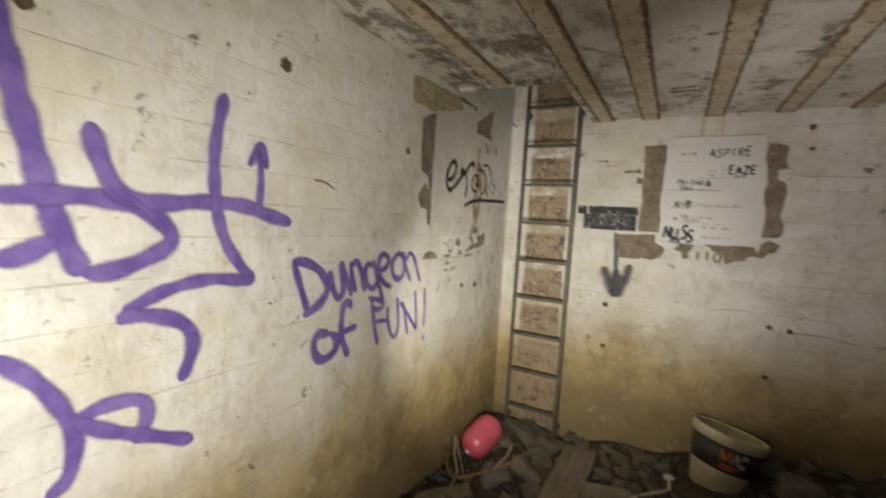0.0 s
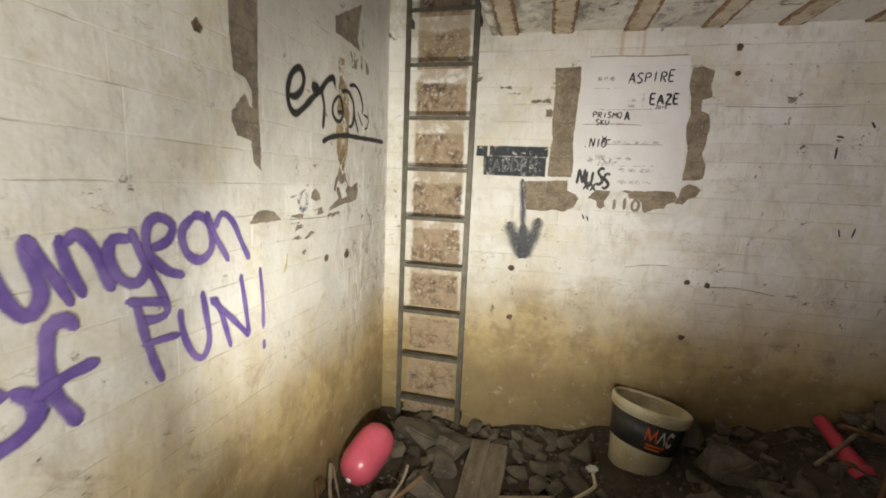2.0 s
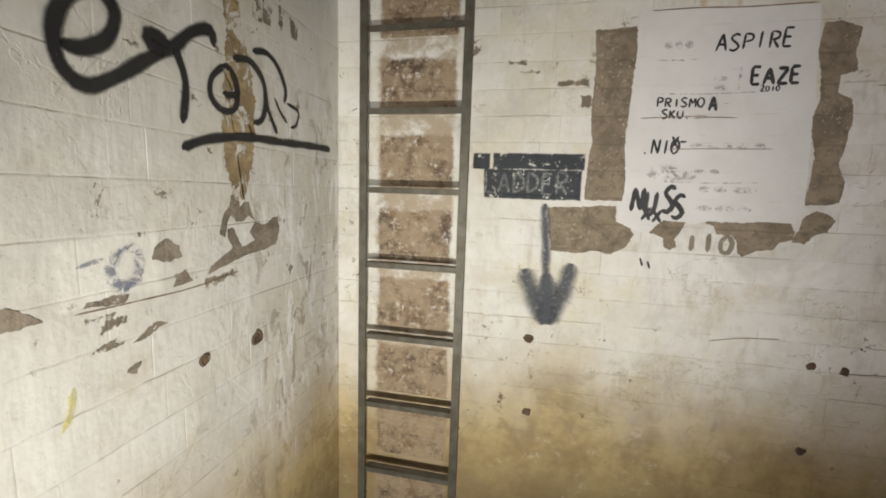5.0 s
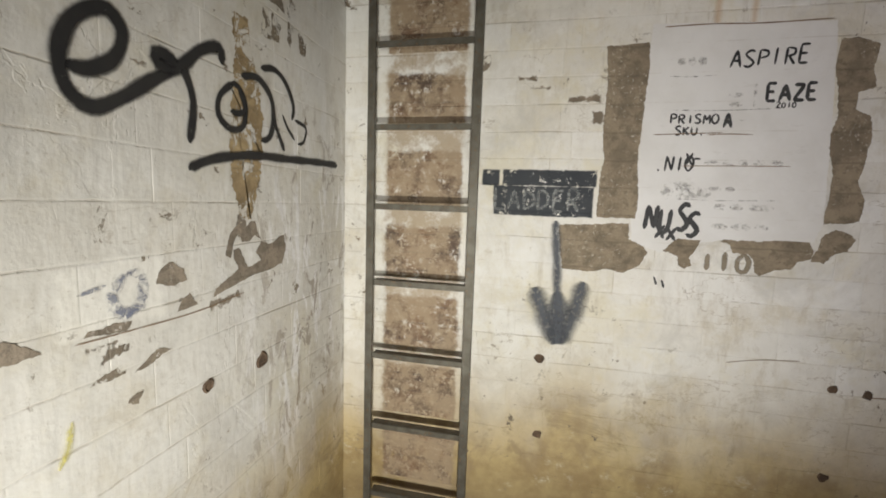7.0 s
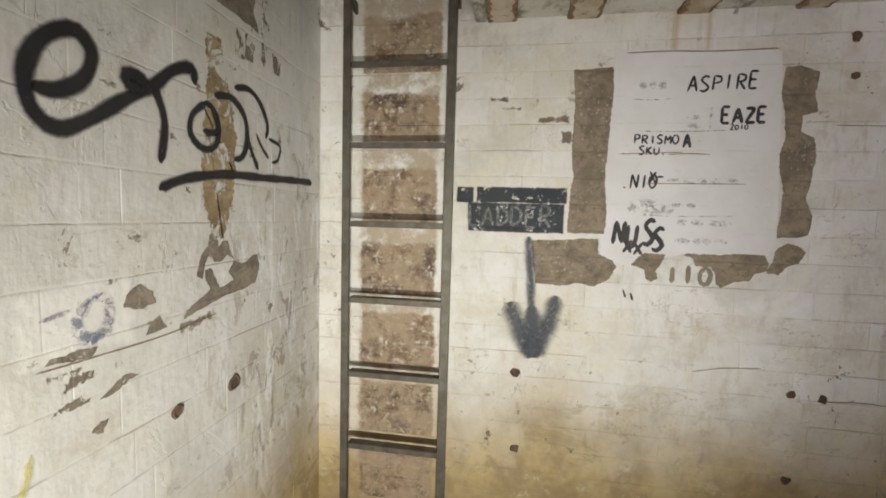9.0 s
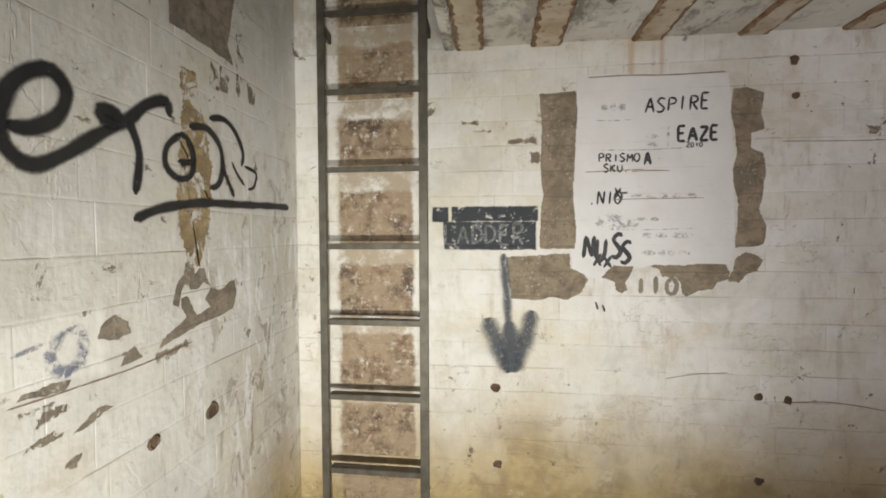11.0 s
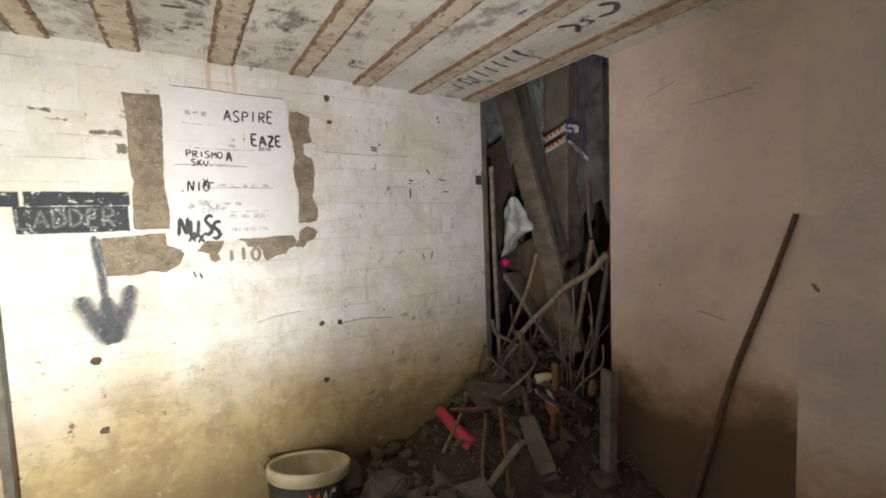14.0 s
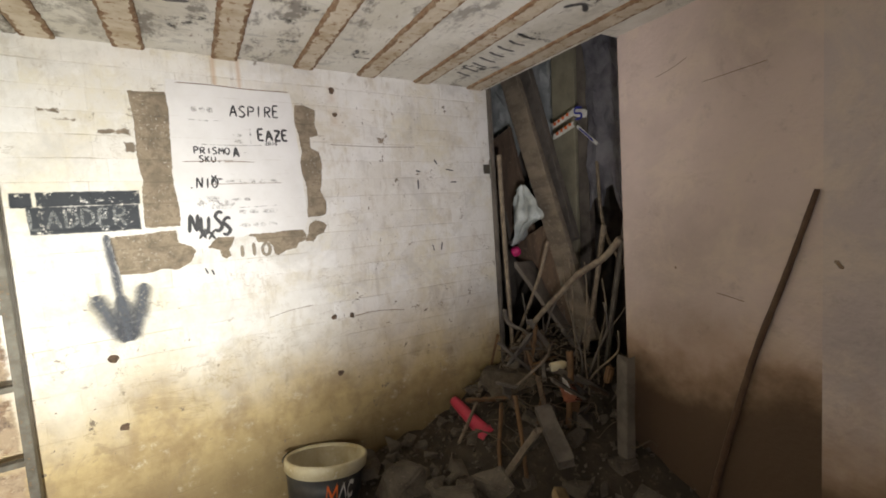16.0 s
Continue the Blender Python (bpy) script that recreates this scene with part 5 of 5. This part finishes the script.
# sticks by the left wall
for k, (pts, r, m) in enumerate((([(-1.215, 5.45, 0.12), (-1.12, 5.31, 0.12), (-1.04, 5.23, 0.11), (-0.94, 5.27, 0.13), (-0.79, 5.45, 0.16), (-0.72, 5.53, 0.2)], 0.011, ORANGE_WOOD),
                                 ([(-1.16, 5.49, 0.2), (-1.11, 5.39, 0.14), (-1.03, 5.27, 0.12), (-1.02, 5.17, 0.08)], 0.010, BARK),
                                 ([(-0.84, 5.37, 0.15), (-0.79, 5.45, 0.22), (-0.78, 5.5, 0.27)], 0.008, BARK),
                                 ([(-1.17, 5.53, 0.16), (-1.06, 5.39, 0.1), (-0.94, 5.23, 0.1)], 0.006, BARK))):
    solid("stick", tube_bm(pts, r, 8, None, 0.7, 0.12, k), m, (0, 0, 0), "broken brown stick lying among the rubble", "stick", "sticks on the floor")

# ---- the stick leaning on the pink wall ----
solid("leaning_stick", tube_bm([(1.762, 4.665, 1.575), (1.760, 4.75, 1.28), (1.757, 4.86, 0.92), (1.755, 4.97, 0.47), (1.75, 5.05, 0.1)], 0.009, 8, None, 1.7, 0.06, 3), simple("dark_brown_stick", (0.12, 0.07, 0.04), (0.08, 0.045, 0.028), 0.8, 0, 15, 0.003), (0, 0, 0), "dark brown wooden stick leaning against the pink wall", "stick")

# ---- collapsed timbers in the opening ----
BOARDS = (
    ("leaning_board", (1.95, 6.46, 2.62), (1.93, 5.80, 0.75), 0.155, 0.045, (0, 1, 0.2), WOOD, "grey-brown timber board leaning in the opening"),
    ("leaning_board", (2.13, 6.47, 2.66), (2.11, 6.06, 1.35), 0.10, 0.05, (0, 1, 0.2), DARK_WOOD, "dark timber leaning in the opening"),
    ("leaning_board", (2.3, 6.235, 2.9), (2.28, 6.27, 0.7), 0.21, 0.035, (0, 1, 0), GREEN_WOOD, "greenish mossy board upright in the opening"),
    ("leaning_board", (2.32, 6.07, 2.9), (2.31, 6.11, 0.7), 0.085, 0.06, (0, 1, 0), DARK_WOOD, "dark post upright among the timbers"),
    ("leaning_board", (2.02, 6.645, 2.17), (1.99, 6.34, 1.15), 0.23, 0.035, (0, 1, 0.35), ROTTEN, "dark brown board slanting in the opening"),
    ("leaning_board", (2.06, 6.72, 2.1), (2.0, 6.52, 1.35), 0.10, 0.03, (0, 1, 0.3), DARK_WOOD, "short brown board among the timbers"),
    ("leaning_board", (1.93, 6.22, 1.42), (1.95, 5.95, 0.8), 0.19, 0.03, (0, 1, 0.4), ROTTEN, "broken dark brown board under the bag"),
    ("leaning_board", (1.66, 5.36, 0.82), (1.6, 5.34, 0.05), 0.075, 0.05, (0.3, 1, 0), DARK_WOOD, "dark upright plank at the foot of the pink wall"),
    ("leaning_board", (1.40, 5.68, 0.52), (1.28, 5.42, 0.40), 0.085, 0.06, (0.8, -0.3, 0.2), DARK_WOOD, "broken dark beam end on the heap"),
    ("leaning_board", (1.9, 6.3, 1.2), (2.0, 5.9, 0.7), 0.3, 0.03, (0.2, 0.6, 0.6), DARK_WOOD, "dark board sheet lying in the opening"),
    ("leaning_board", (1.12, 5.42, 0.61), (1.08, 5.75, 0.12), 0.04, 0.03, (1, 0.3, 0), WOOD, "pale split stake leaning on the heap"),
)
for k, (nm, a, b, w, t, side, m, label) in enumerate(BOARDS):
    solid(nm, plank_bm(a, b, w, t, side, k + 10), m, (0, 0, 0), label, "board", "timbers in the opening")


def sheet(y0, y1, z0, z1, x, seed, torn=0.0):
    """A thin crumpled panel, seen between the timbers."""
    bm = bmesh.new()
    n, k = 14, 22
    g = []
    for i in range(n + 1):
        g.append([])
        for j in range(k + 1):
            y = y0 + (y1 - y0) * i / n
            low = z0 + torn * noise.fractal(Vector((y * 9, seed, 0.3)), 0.9, 2.0, 4)
            z = low + (z1 - low) * j / k
            d = 0.035 * noise.fractal(Vector((y * 5, z * 4, seed)), 0.9, 2.0, 4)
            g[-1].append(bm.verts.new((x + d, y, z)))
    for a, b in zip(g, g[1:]):
        for j in range(k):
            bm.faces.new((a[j], b[j], b[j + 1], a[j + 1]))
    bmesh.ops.solidify(bm, geom=bm.faces[:], thickness=0.004)
    return bm


solid("panel_sheet", sheet(6.50, 7.0, 2.0, 3.0, 2.16, 1, 0.08), SHEET, (0, 0, 0), "pale crumpled metal sheet behind the timbers", "sheet", "sheets in the opening")
solid("panel_sheet", sheet(6.3, 6.72, 1.75, 2.95, 2.38, 5), SHEET, (0, 0, 0), "pale crumpled metal sheet behind the boards", "sheet", "sheets in the opening")
solid("panel_sheet", sheet(5.74, 6.01, 1.62, 2.9, 2.24, 2, 0.22), simple("grey_sheet", (0.36, 0.35, 0.38), (0.2, 0.195, 0.22), 0.6, 0.0, 7, 0.004), (0, 0, 0), "dark grey metal sheet behind the timbers", "sheet", "sheets in the opening")


def bag():
    """A torn thin bag hanging in folds: gathered at the top, a long lobe and a short one below."""
    bm = bmesh.new()
    rows, n = [], 26
    for i in range(31):
        t = i / 30
        a = 6.225 + 0.13 * t ** 0.6 + 0.03 * math.sin(t * 5)
        b = 6.20 - 0.27 * t ** 0.75 if t < 0.62 else 6.012 + 0.23 * ((t - 0.62) / 0.38) ** 0.6
        row = []
        for k in range(n + 1):
            f = k / n
            y = a + (b - a) * f
            z = 1.74 - (0.41 - 0.05 * f) * t + 0.012 * noise.noise(Vector((y * 30, t * 6, 2)))
            x = 1.82 + 0.022 * math.sin(f * 15 + 3 * t) * (0.25 + t) + 0.02 * noise.fractal(Vector((y * 14, z * 9, 3)), 0.9, 2.0, 4)
            row.append(bm.verts.new((x, y, z)))
        rows.append(row)
    for p, q in zip(rows, rows[1:]):
        for k in range(n):
            bm.faces.new((p[k], q[k], q[k + 1], p[k + 1]))
    bm.normal_update()
    bmesh.ops.solidify(bm, geom=bm.faces[:], thickness=0.002)
    return bm


solid("plastic_bag", bag(), BAG, (0, 0, 0), "crumpled white plastic bag caught on the timbers", "bag", smooth=True)
bm = bmesh.new()
bmesh.ops.create_uvsphere(bm, u_segments=24, v_segments=14, radius=0.036)
rough_up(bm, 0.004, 20, 1)
solid("pink_ball", bm, simple("magenta_rubber", (0.6, 0.03, 0.17), (0.5, 0.03, 0.14), 0.35, 0, 9, 0.001), (1.85, 6.34, 1.285), "small magenta rubber ball lodged in the timbers", "ball", smooth=True)

# poles and branches
POLES = (
    ("pole", [(1.71, 6.30, 1.95), (1.71, 6.29, 1.36), (1.70, 6.25, 0.55)], 0.017, BARK, "pale straight pole standing in the opening"),
    ("pole", [(1.8, 5.98, 1.37), (1.8, 6.08, 1.12), (1.79, 6.26, 0.78), (1.75, 6.4, 0.5)], 0.013, BARK, "thin pale branch leaning in the opening"),
    ("branch", [(1.80, 5.47, 1.39), (1.79, 5.57, 1.285), (1.78, 5.74, 1.18), (1.76, 5.87, 1.05), (1.75, 6.03, 0.90), (1.70, 6.26, 0.62), (1.58, 6.29, 0.45)], 0.019, BARK, "curved pale branch across the opening"),
    ("branch", [(1.62, 6.22, 0.93), (1.63, 6.2, 0.84), (1.7, 6.1, 0.78), (1.78, 6.0, 0.66)], 0.014, DARK_WOOD, "crooked dark root on the heap"),
    ("branch", [(1.6, 6.28, 0.75), (1.56, 6.3, 0.6), (1.52, 6.31, 0.45)], 0.010, ORANGE_WOOD, "orange split branch at the wall's end"),
    ("branch", [(2.0, 5.72, 1.45), (1.95, 5.75, 1.1), (1.9, 5.8, 0.7)], 0.016, BARK, "grey branch deep in the opening"),
    ("branch", [(2.05, 5.6, 1.5), (1.97, 5.62, 1.15), (1.9, 5.66, 0.65)], 0.018, DARK_WOOD, "dark branch deep in the opening"),
    ("branch", [(2.25, 5.95, 1.9), (2.1, 5.8, 1.45), (2.0, 5.6, 1.2)], 0.012, BARK, "thin grey branch deep in the opening"),
    ("branch", [(1.3, 5.9, 0.5), (1.15, 5.75, 0.34), (1.05, 5.6, 0.22)], 0.012, ORANGE_WOOD, "brown stick on the rubble heap"),
    ("branch", [(1.62, 5.68, 0.78), (1.6, 5.66, 0.66), (1.52, 5.62, 0.4)], 0.02, ORANGE_WOOD, "brown stick on the rubble heap"),
    ("branch", [(1.25, 5.72, 0.62), (1.2, 5.62, 0.4), (1.16, 5.55, 0.15)], 0.012, ORANGE_WOOD, "brown stick on the rubble heap"),
    ("branch", [(1.35, 6.15, 0.5), (1.2, 6.05, 0.42), (1.05, 5.98, 0.32)], 0.012, BARK, "pale stick under the red horn"),
    ("branch", [(1.7, 5.9, 0.75), (1.55, 5.8, 0.72), (1.38, 5.85, 0.6)], 0.009, BARK, "thin twig over the heap"),
)
for k, (nm, pts, r, m, label) in enumerate(POLES):
    solid(nm, tube_bm(pts, r, 8, None, 0.8, 0.06, k), m, (0, 0, 0), label, "branch", "branches in the opening", smooth=True)

rng = random.Random(31)
for k in range(14):
    x, y = rng.uniform(1.70, 1.98), rng.uniform(5.58, 6.2)
    z = rng.uniform(0.5, 0.62)
    dx, dy, h = rng.uniform(-0.06, 0.16), rng.uniform(-0.28, 0.22), rng.uniform(0.3, 0.75)
    pts = [(x + dx * f + rng.uniform(-0.02, 0.02), max(5.5, y + dy * f) + rng.uniform(-0.02, 0.02), z + h * f) for f in (0.0, 0.35, 0.7, 1.0)]
    solid("branch", tube_bm(pts, rng.uniform(0.005, 0.011), 6, None, 0.6, 0.08, k + 40), (DARK_WOOD, BARK)[k % 3 == 0], (0, 0, 0), "thin dark branch tangled above the rubble heap", "branch", "branches in the opening", smooth=True)

# tape strip caught on the mossy board
top = thing("warning_tape", (2.15, 6.1, 2.1), "torn red, white and blue plastic tape on the boards", "tape")
for a, b, w, m in (((6.23, 2.15), (6.05, 2.20), 0.04, WHITE), ((6.22, 2.075), (6.06, 2.12), 0.04, WHITE), ((6.05, 2.20), (5.96, 2.17), 0.05, WHITE), ((6.02, 2.10), (5.87, 1.96), 0.02, WHITE)):
    ob = part("strip", plank_bm((2.16, *a), (2.16, *b), w, 0.008, (0, 0.2, 1), int(a[0] * 100), 0.004), m, top)
    ob.matrix_parent_inverse = top.matrix_world.inverted()
for i in range(8):
    y, z = 6.21 - 0.019 * i, 2.158 + 0.006 * i - (0.075 if i % 2 else 0)
    ob = part("red_block", box_bm((2.151, y - 0.01, z - 0.01), (2.1545, y + 0.01, z + 0.01)), ORANGE, top)
    ob.matrix_parent_inverse = top.matrix_world.inverted()
for line, w in (([(5.97, 2.21), (6.02, 2.22), (6.03, 2.19), (5.98, 2.175), (5.98, 2.15), (6.03, 2.145)], 0.015), ([(6.0, 2.085), (5.95, 2.04), (5.89, 1.98)], 0.009)):
    ob = part("blue_print", ribbon_bm(line, w, 0.0, lambda u, v, h: (2.1505 - h, u, v)), BLUE, top)
    ob.matrix_parent_inverse = top.matrix_world.inverted()


# ---- red horn ----
def horn():
    a, b = Vector((1.19, 6.235, 0.43)), Vector((1.20, 5.89, 0.33))
    at = Matrix.Translation(a) @ (b - a).to_track_quat("Z", "Y").to_matrix().to_4x4()
    top = thing("horn", at, "faded red plastic horn lying on the rubble", "horn")
    length = (b - a).length
    part("cone", lathe_bm([(0.004, 0), (0.029, 0.0), (0.031, 0.02), (0.036, length * 0.5), (0.046, length * 0.85), (0.047, length * 0.86)], 20), RED_PLASTIC, top, smooth=True)
    part("bell", lathe_bm([(0.047, length * 0.86), (0.054, length * 0.865), (0.056, length), (0.049, length), (0.040, length * 0.9), (0.0, length * 0.88)], 20), RED_PLASTIC, top, smooth=True)


horn()

# roots, mud lump and litter on the heap
solid("mud_lump", rock_bm((0.22, 0.24, 0.19), 31, 4), simple("root_ball", (0.13, 0.105, 0.075), (0.08, 0.065, 0.045), 0.95, 0, 22, 0.012), (1.52, 6.03, 0.50), "brown root ball of mud and fibres on the heap", "mud lump", smooth=True)
solid("clay_lump", rock_bm((0.12, 0.14, 0.16), 32, 3), simple("yellow_clay", (0.3, 0.22, 0.11), (0.22, 0.15, 0.07), 0.9, 0, 12, 0.006), (1.12, 5.28, 0.27), "yellow-brown clay lump at the foot of the heap", "lump", smooth=True)
solid("broken_brick", rough_up(box_bm((-0.1, -0.05, -0.035), (0.1, 0.05, 0.035), 0.01), 0.008, 12, 4), BRICK_RED, pose(1.60, 5.66, 0.56, 70, 25, 30), "broken red brick standing in the heap", "brick")
solid("plastic_bottle", lathe_bm([(0.0, -0.06), (0.03, -0.06), (0.034, -0.05), (0.034, 0.03), (0.025, 0.05), (0.013, 0.065), (0.013, 0.085), (0.0, 0.085)], 18), CREAM, pose(1.57, 5.72, 0.70, 80, 0, 60) @ Matrix.Scale(0.75, 4), "small white plastic bottle on the heap", "bottle", smooth=True)
solid("plastic_scrap", rough_up(box_bm((-0.05, -0.02, -0.004), (0.05, 0.02, 0.004), 0.002), 0.01, 20, 7), WHITE, pose(1.5, 5.60, 0.64, 20, 60, 20), "pale torn plastic scrap on the heap", "scrap")
solid("wood_chunk", rough_up(box_bm((-0.018, -0.02, -0.045), (0.018, 0.02, 0.045), 0.008), 0.01, 15, 9), ORANGE_WOOD, pose(1.71, 5.50, 0.68, 12, 10, 0), "pale wood chunk beside the pink wall", "wood chunk")

# broken slats thrown over the heap
rng = random.Random(77)
for k in range(26):
    x, y = rng.uniform(1.36, 1.78), rng.uniform(5.5, 6.1)
    p = Vector((x, y, ground_z(x, y) + rng.uniform(0.03, 0.16)))
    d = Vector((rng.gauss(0, 0.6), rng.gauss(0, 0.6), rng.uniform(-0.2, 0.8))).normalized() * rng.uniform(0.1, 0.3)
    if (p + d).x > 1.73 or not 5.46 < (p + d).y < 6.25:
        d = Vector((-abs(d.x), 0.02, abs(d.z)))
    solid("debris_stick", plank_bm(p, p + d, rng.uniform(0.018, 0.05), rng.uniform(0.008, 0.02), (rng.gauss(0, 1), rng.gauss(0, 1), 0.4), k + 60), (DARK_WOOD, ROTTEN, ORANGE_WOOD, DARK_WOOD)[k % 4], (0, 0, 0), "broken flat piece of dark wood on the debris heap", "debris", "broken wood on the heap")

# tangled roots and twigs over the heap
rng = random.Random(23)
bm = bmesh.new()
for k in range(150):
    x, y = rng.gauss(1.58, 0.22), rng.gauss(5.92, 0.2)
    if y > BACK - 0.06 or x > 1.74 and y < 5.5:
        continue
    z = ground_z(x, y) + rng.uniform(0.0, 0.12)
    a = rng.uniform(0, 6.28)
    l = rng.uniform(0.06, 0.2)
    d = Vector((math.cos(a), math.sin(a), rng.uniform(-0.2, 0.7))) * l
    p = Vector((x, y, z))
    q = p + d
    if q.y > BACK - 0.03 or q.x > 1.74 and q.y < 5.48:
        continue
    tube_bm([p, p + d * 0.4 + Vector((rng.gauss(0, 0.02), rng.gauss(0, 0.02), 0.02)), p + d * 0.7 + Vector((rng.gauss(0, 0.03), rng.gauss(0, 0.03), 0.03)), q], rng.uniform(0.002, 0.006), 5, bm, 0.5)
solid("root_tangle", bm, simple("dry_roots", (0.15, 0.115, 0.075), (0.09, 0.07, 0.048), 0.9, 0, 20, 0.003), (0, 0, 0), "tangle of thin dry roots and twigs over the heap", "roots", kind="stuff")

# ---- rubble stones ----
rng = random.Random(11)


def slab_bm(seed):
    """A broken angular piece: the hull of a few points in a flat block, its arrises worn."""
    bm, r = bmesh.new(), random.Random(seed)
    flat = r.uniform(0.28, 0.6)
    for _ in range(13):
        bm.verts.new((r.choice((-1, 1)) * r.uniform(0.55, 1.05), r.choice((-1, 1)) * r.uniform(0.35, 0.8), r.choice((-1, 1)) * r.uniform(0.6, 1.0) * flat))
    hull = bmesh.ops.convex_hull(bm, input=bm.verts[:])
    bmesh.ops.delete(bm, geom=[v for v in hull["geom_interior"] if isinstance(v, bmesh.types.BMVert)], context="VERTS")
    bmesh.ops.dissolve_limit(bm, angle_limit=0.16, verts=bm.verts[:], edges=bm.edges[:])
    bmesh.ops.bevel(bm, geom=bm.edges[:], offset=0.06, segments=2, affect="EDGES")
    bmesh.ops.triangulate(bm, faces=bm.faces[:])
    bmesh.ops.subdivide_edges(bm, edges=[e for e in bm.edges if e.calc_length() > 0.3], cuts=2)
    bmesh.ops.triangulate(bm, faces=bm.faces[:])
    return rough_up(rough_up(bm, 0.07, 1.7, seed), 0.03, 5, seed)


shapes = [slab_bm(50 + k) for k in range(14)]
stones = [mesh_of(b, "stone", STONE) for b in shapes]
put = 0
spots = []
while put < 330:
    x, y = rng.uniform(-1.15, 1.95), 6.26 - 1.5 * rng.random() ** 1.5
    s = rng.choice((0.03, 0.04, 0.055, 0.07, 0.09, 0.12, 0.15))
    if x > 1.6 and y < 5.5 or (s > 0.04 and 0.98 < x < 1.36 and y > 5.75) or (s > 0.07 and x > 1.2) or (-0.62 < x < -0.31 and y < 6.05 and s > 0.03) or math.hypot(x - 0.32, y - 6.08) < 0.19 + s or math.hypot(x + 1.0, y - 5.66) < 0.12 + s:
        continue
    if (-0.36 < x < 0.0 and 5.48 < y < 5.72 and s > 0.03) or x < LEFT + s or y > BACK - s or any(math.hypot(x - a, y - b) < (s + c) * 0.62 for a, b, c in spots):
        put += 0.1
        continue
    spots.append((x, y, s))
    ob = new("stone", stones[rng.randrange(14)])
    ob.matrix_world = pose(x, y, ground_z(x, y) + s * 0.22, rng.uniform(-25, 25), rng.uniform(-25, 25), rng.uniform(0, 360)) @ Matrix.Scale(s, 4)
    tagged(ob, "dusty grey-brown rubble stone on the earth floor" if s > 0.05 else "small dusty rubble stone on the earth floor", "stone", "rubble stones")
    put += 1

# fine gravel
bm = bmesh.new()
for k in range(2200):
    x, y = rng.uniform(-1.2, 2.2), rng.uniform(4.6, 6.3)
    s = rng.uniform(0.006, 0.018)
    m = pose(x, y, ground_z(x, y) + s * 0.3, rng.uniform(0, 360), rng.uniform(0, 360), 0) @ Matrix.Diagonal((s, s * rng.uniform(0.5, 1), s * rng.uniform(0.4, 0.8), 1))
    v = [bm.verts.new(m @ Vector(q)) for q in ((1, 0, 0), (0, 1, 0), (-1, 0, 0), (0, -1, 0), (0, 0, 1), (0, 0, -1))]
    for i in range(4):
        bm.faces.new((v[i], v[(i + 1) % 4], v[4]))
        bm.faces.new((v[(i + 1) % 4], v[i], v[5]))
solid("gravel", bm, STONE, (0, 0, 0), "fine dusty gravel and chips over the floor", "gravel", kind="stuff")


# ---- the bricks of the two painted walls, last ----
def brick_mesh(name, length, height, depth, material, soft):
    """A painted brick: a face with softly rounded arrises."""
    bm = bmesh.new()
    a, b, c = length / 2, height / 2, 0.003
    back = [bm.verts.new((x, 0.012, z)) for x, z in ((-a, -b), (a, -b), (a, b), (-a, b))]
    mid = [bm.verts.new((x, -depth + soft, z)) for x, z in ((-a, -b), (a, -b), (a, b), (-a, b))]
    face = [bm.verts.new((x, -depth, z)) for x, z in ((-a + c, -b + c), (a - c, -b + c), (a - c, b - c), (-a + c, b - c))]
    for p, q in ((back, mid), (mid, face)):
        for i in range(4):
            bm.faces.new((p[i], p[(i + 1) % 4], q[(i + 1) % 4], q[i]))
    bm.faces.new(face)
    bmesh.ops.recalc_face_normals(bm, faces=bm.faces[:])
    return mesh_of(bm, name, material)


def lay(parent, material, u0, u1, z0, course, length, rows, to_world, seed, soft):
    rng = random.Random(seed)
    kinds = {}
    for r in range(rows):
        z = z0 + course * (r + 0.5)
        u = u0 - (length / 2 if r % 2 else 0)
        gap = rng.choice((0.0015, 0.002, 0.003)) * (1 if soft > 0.0005 else 0.3)
        while u < u1 - 0.02:
            step = length + rng.choice((-0.03, -0.015, 0.0, 0.0, 0.015, 0.03))
            a, b = max(u, u0), min(u + step, u1)
            u += step
            if b - a < 0.02:
                continue
            size = round(b - a - gap, 3)
            if size not in kinds:
                kinds[size] = brick_mesh("brick", size, course - 0.0025, 0.0, material, soft)
            ob = new("brick", kinds[size])
            ob.parent = parent
            ob.matrix_world = to_world((a + b) / 2, z, rng.uniform(-0.0006, 0.0010)) @ pose(0, 0, 0, rng.uniform(-0.18, 0.18), rng.uniform(-0.25, 0.25), rng.uniform(-0.12, 0.12))


lay(wall_north, PAINT_BACK, LEFT, 1.65, 0.0, 0.0953, 0.262, 25, lambda u, v, h: pose(u, BACK - h, v), 3, 0.0007)
lay(wall_west, PAINT_LEFT, 3.25, BACK, 0.0, 0.1082, 0.272, 22, lambda u, v, h: pose(LEFT + h * 0.5, u, v, 0, 0, 90), 4, 0.0003)
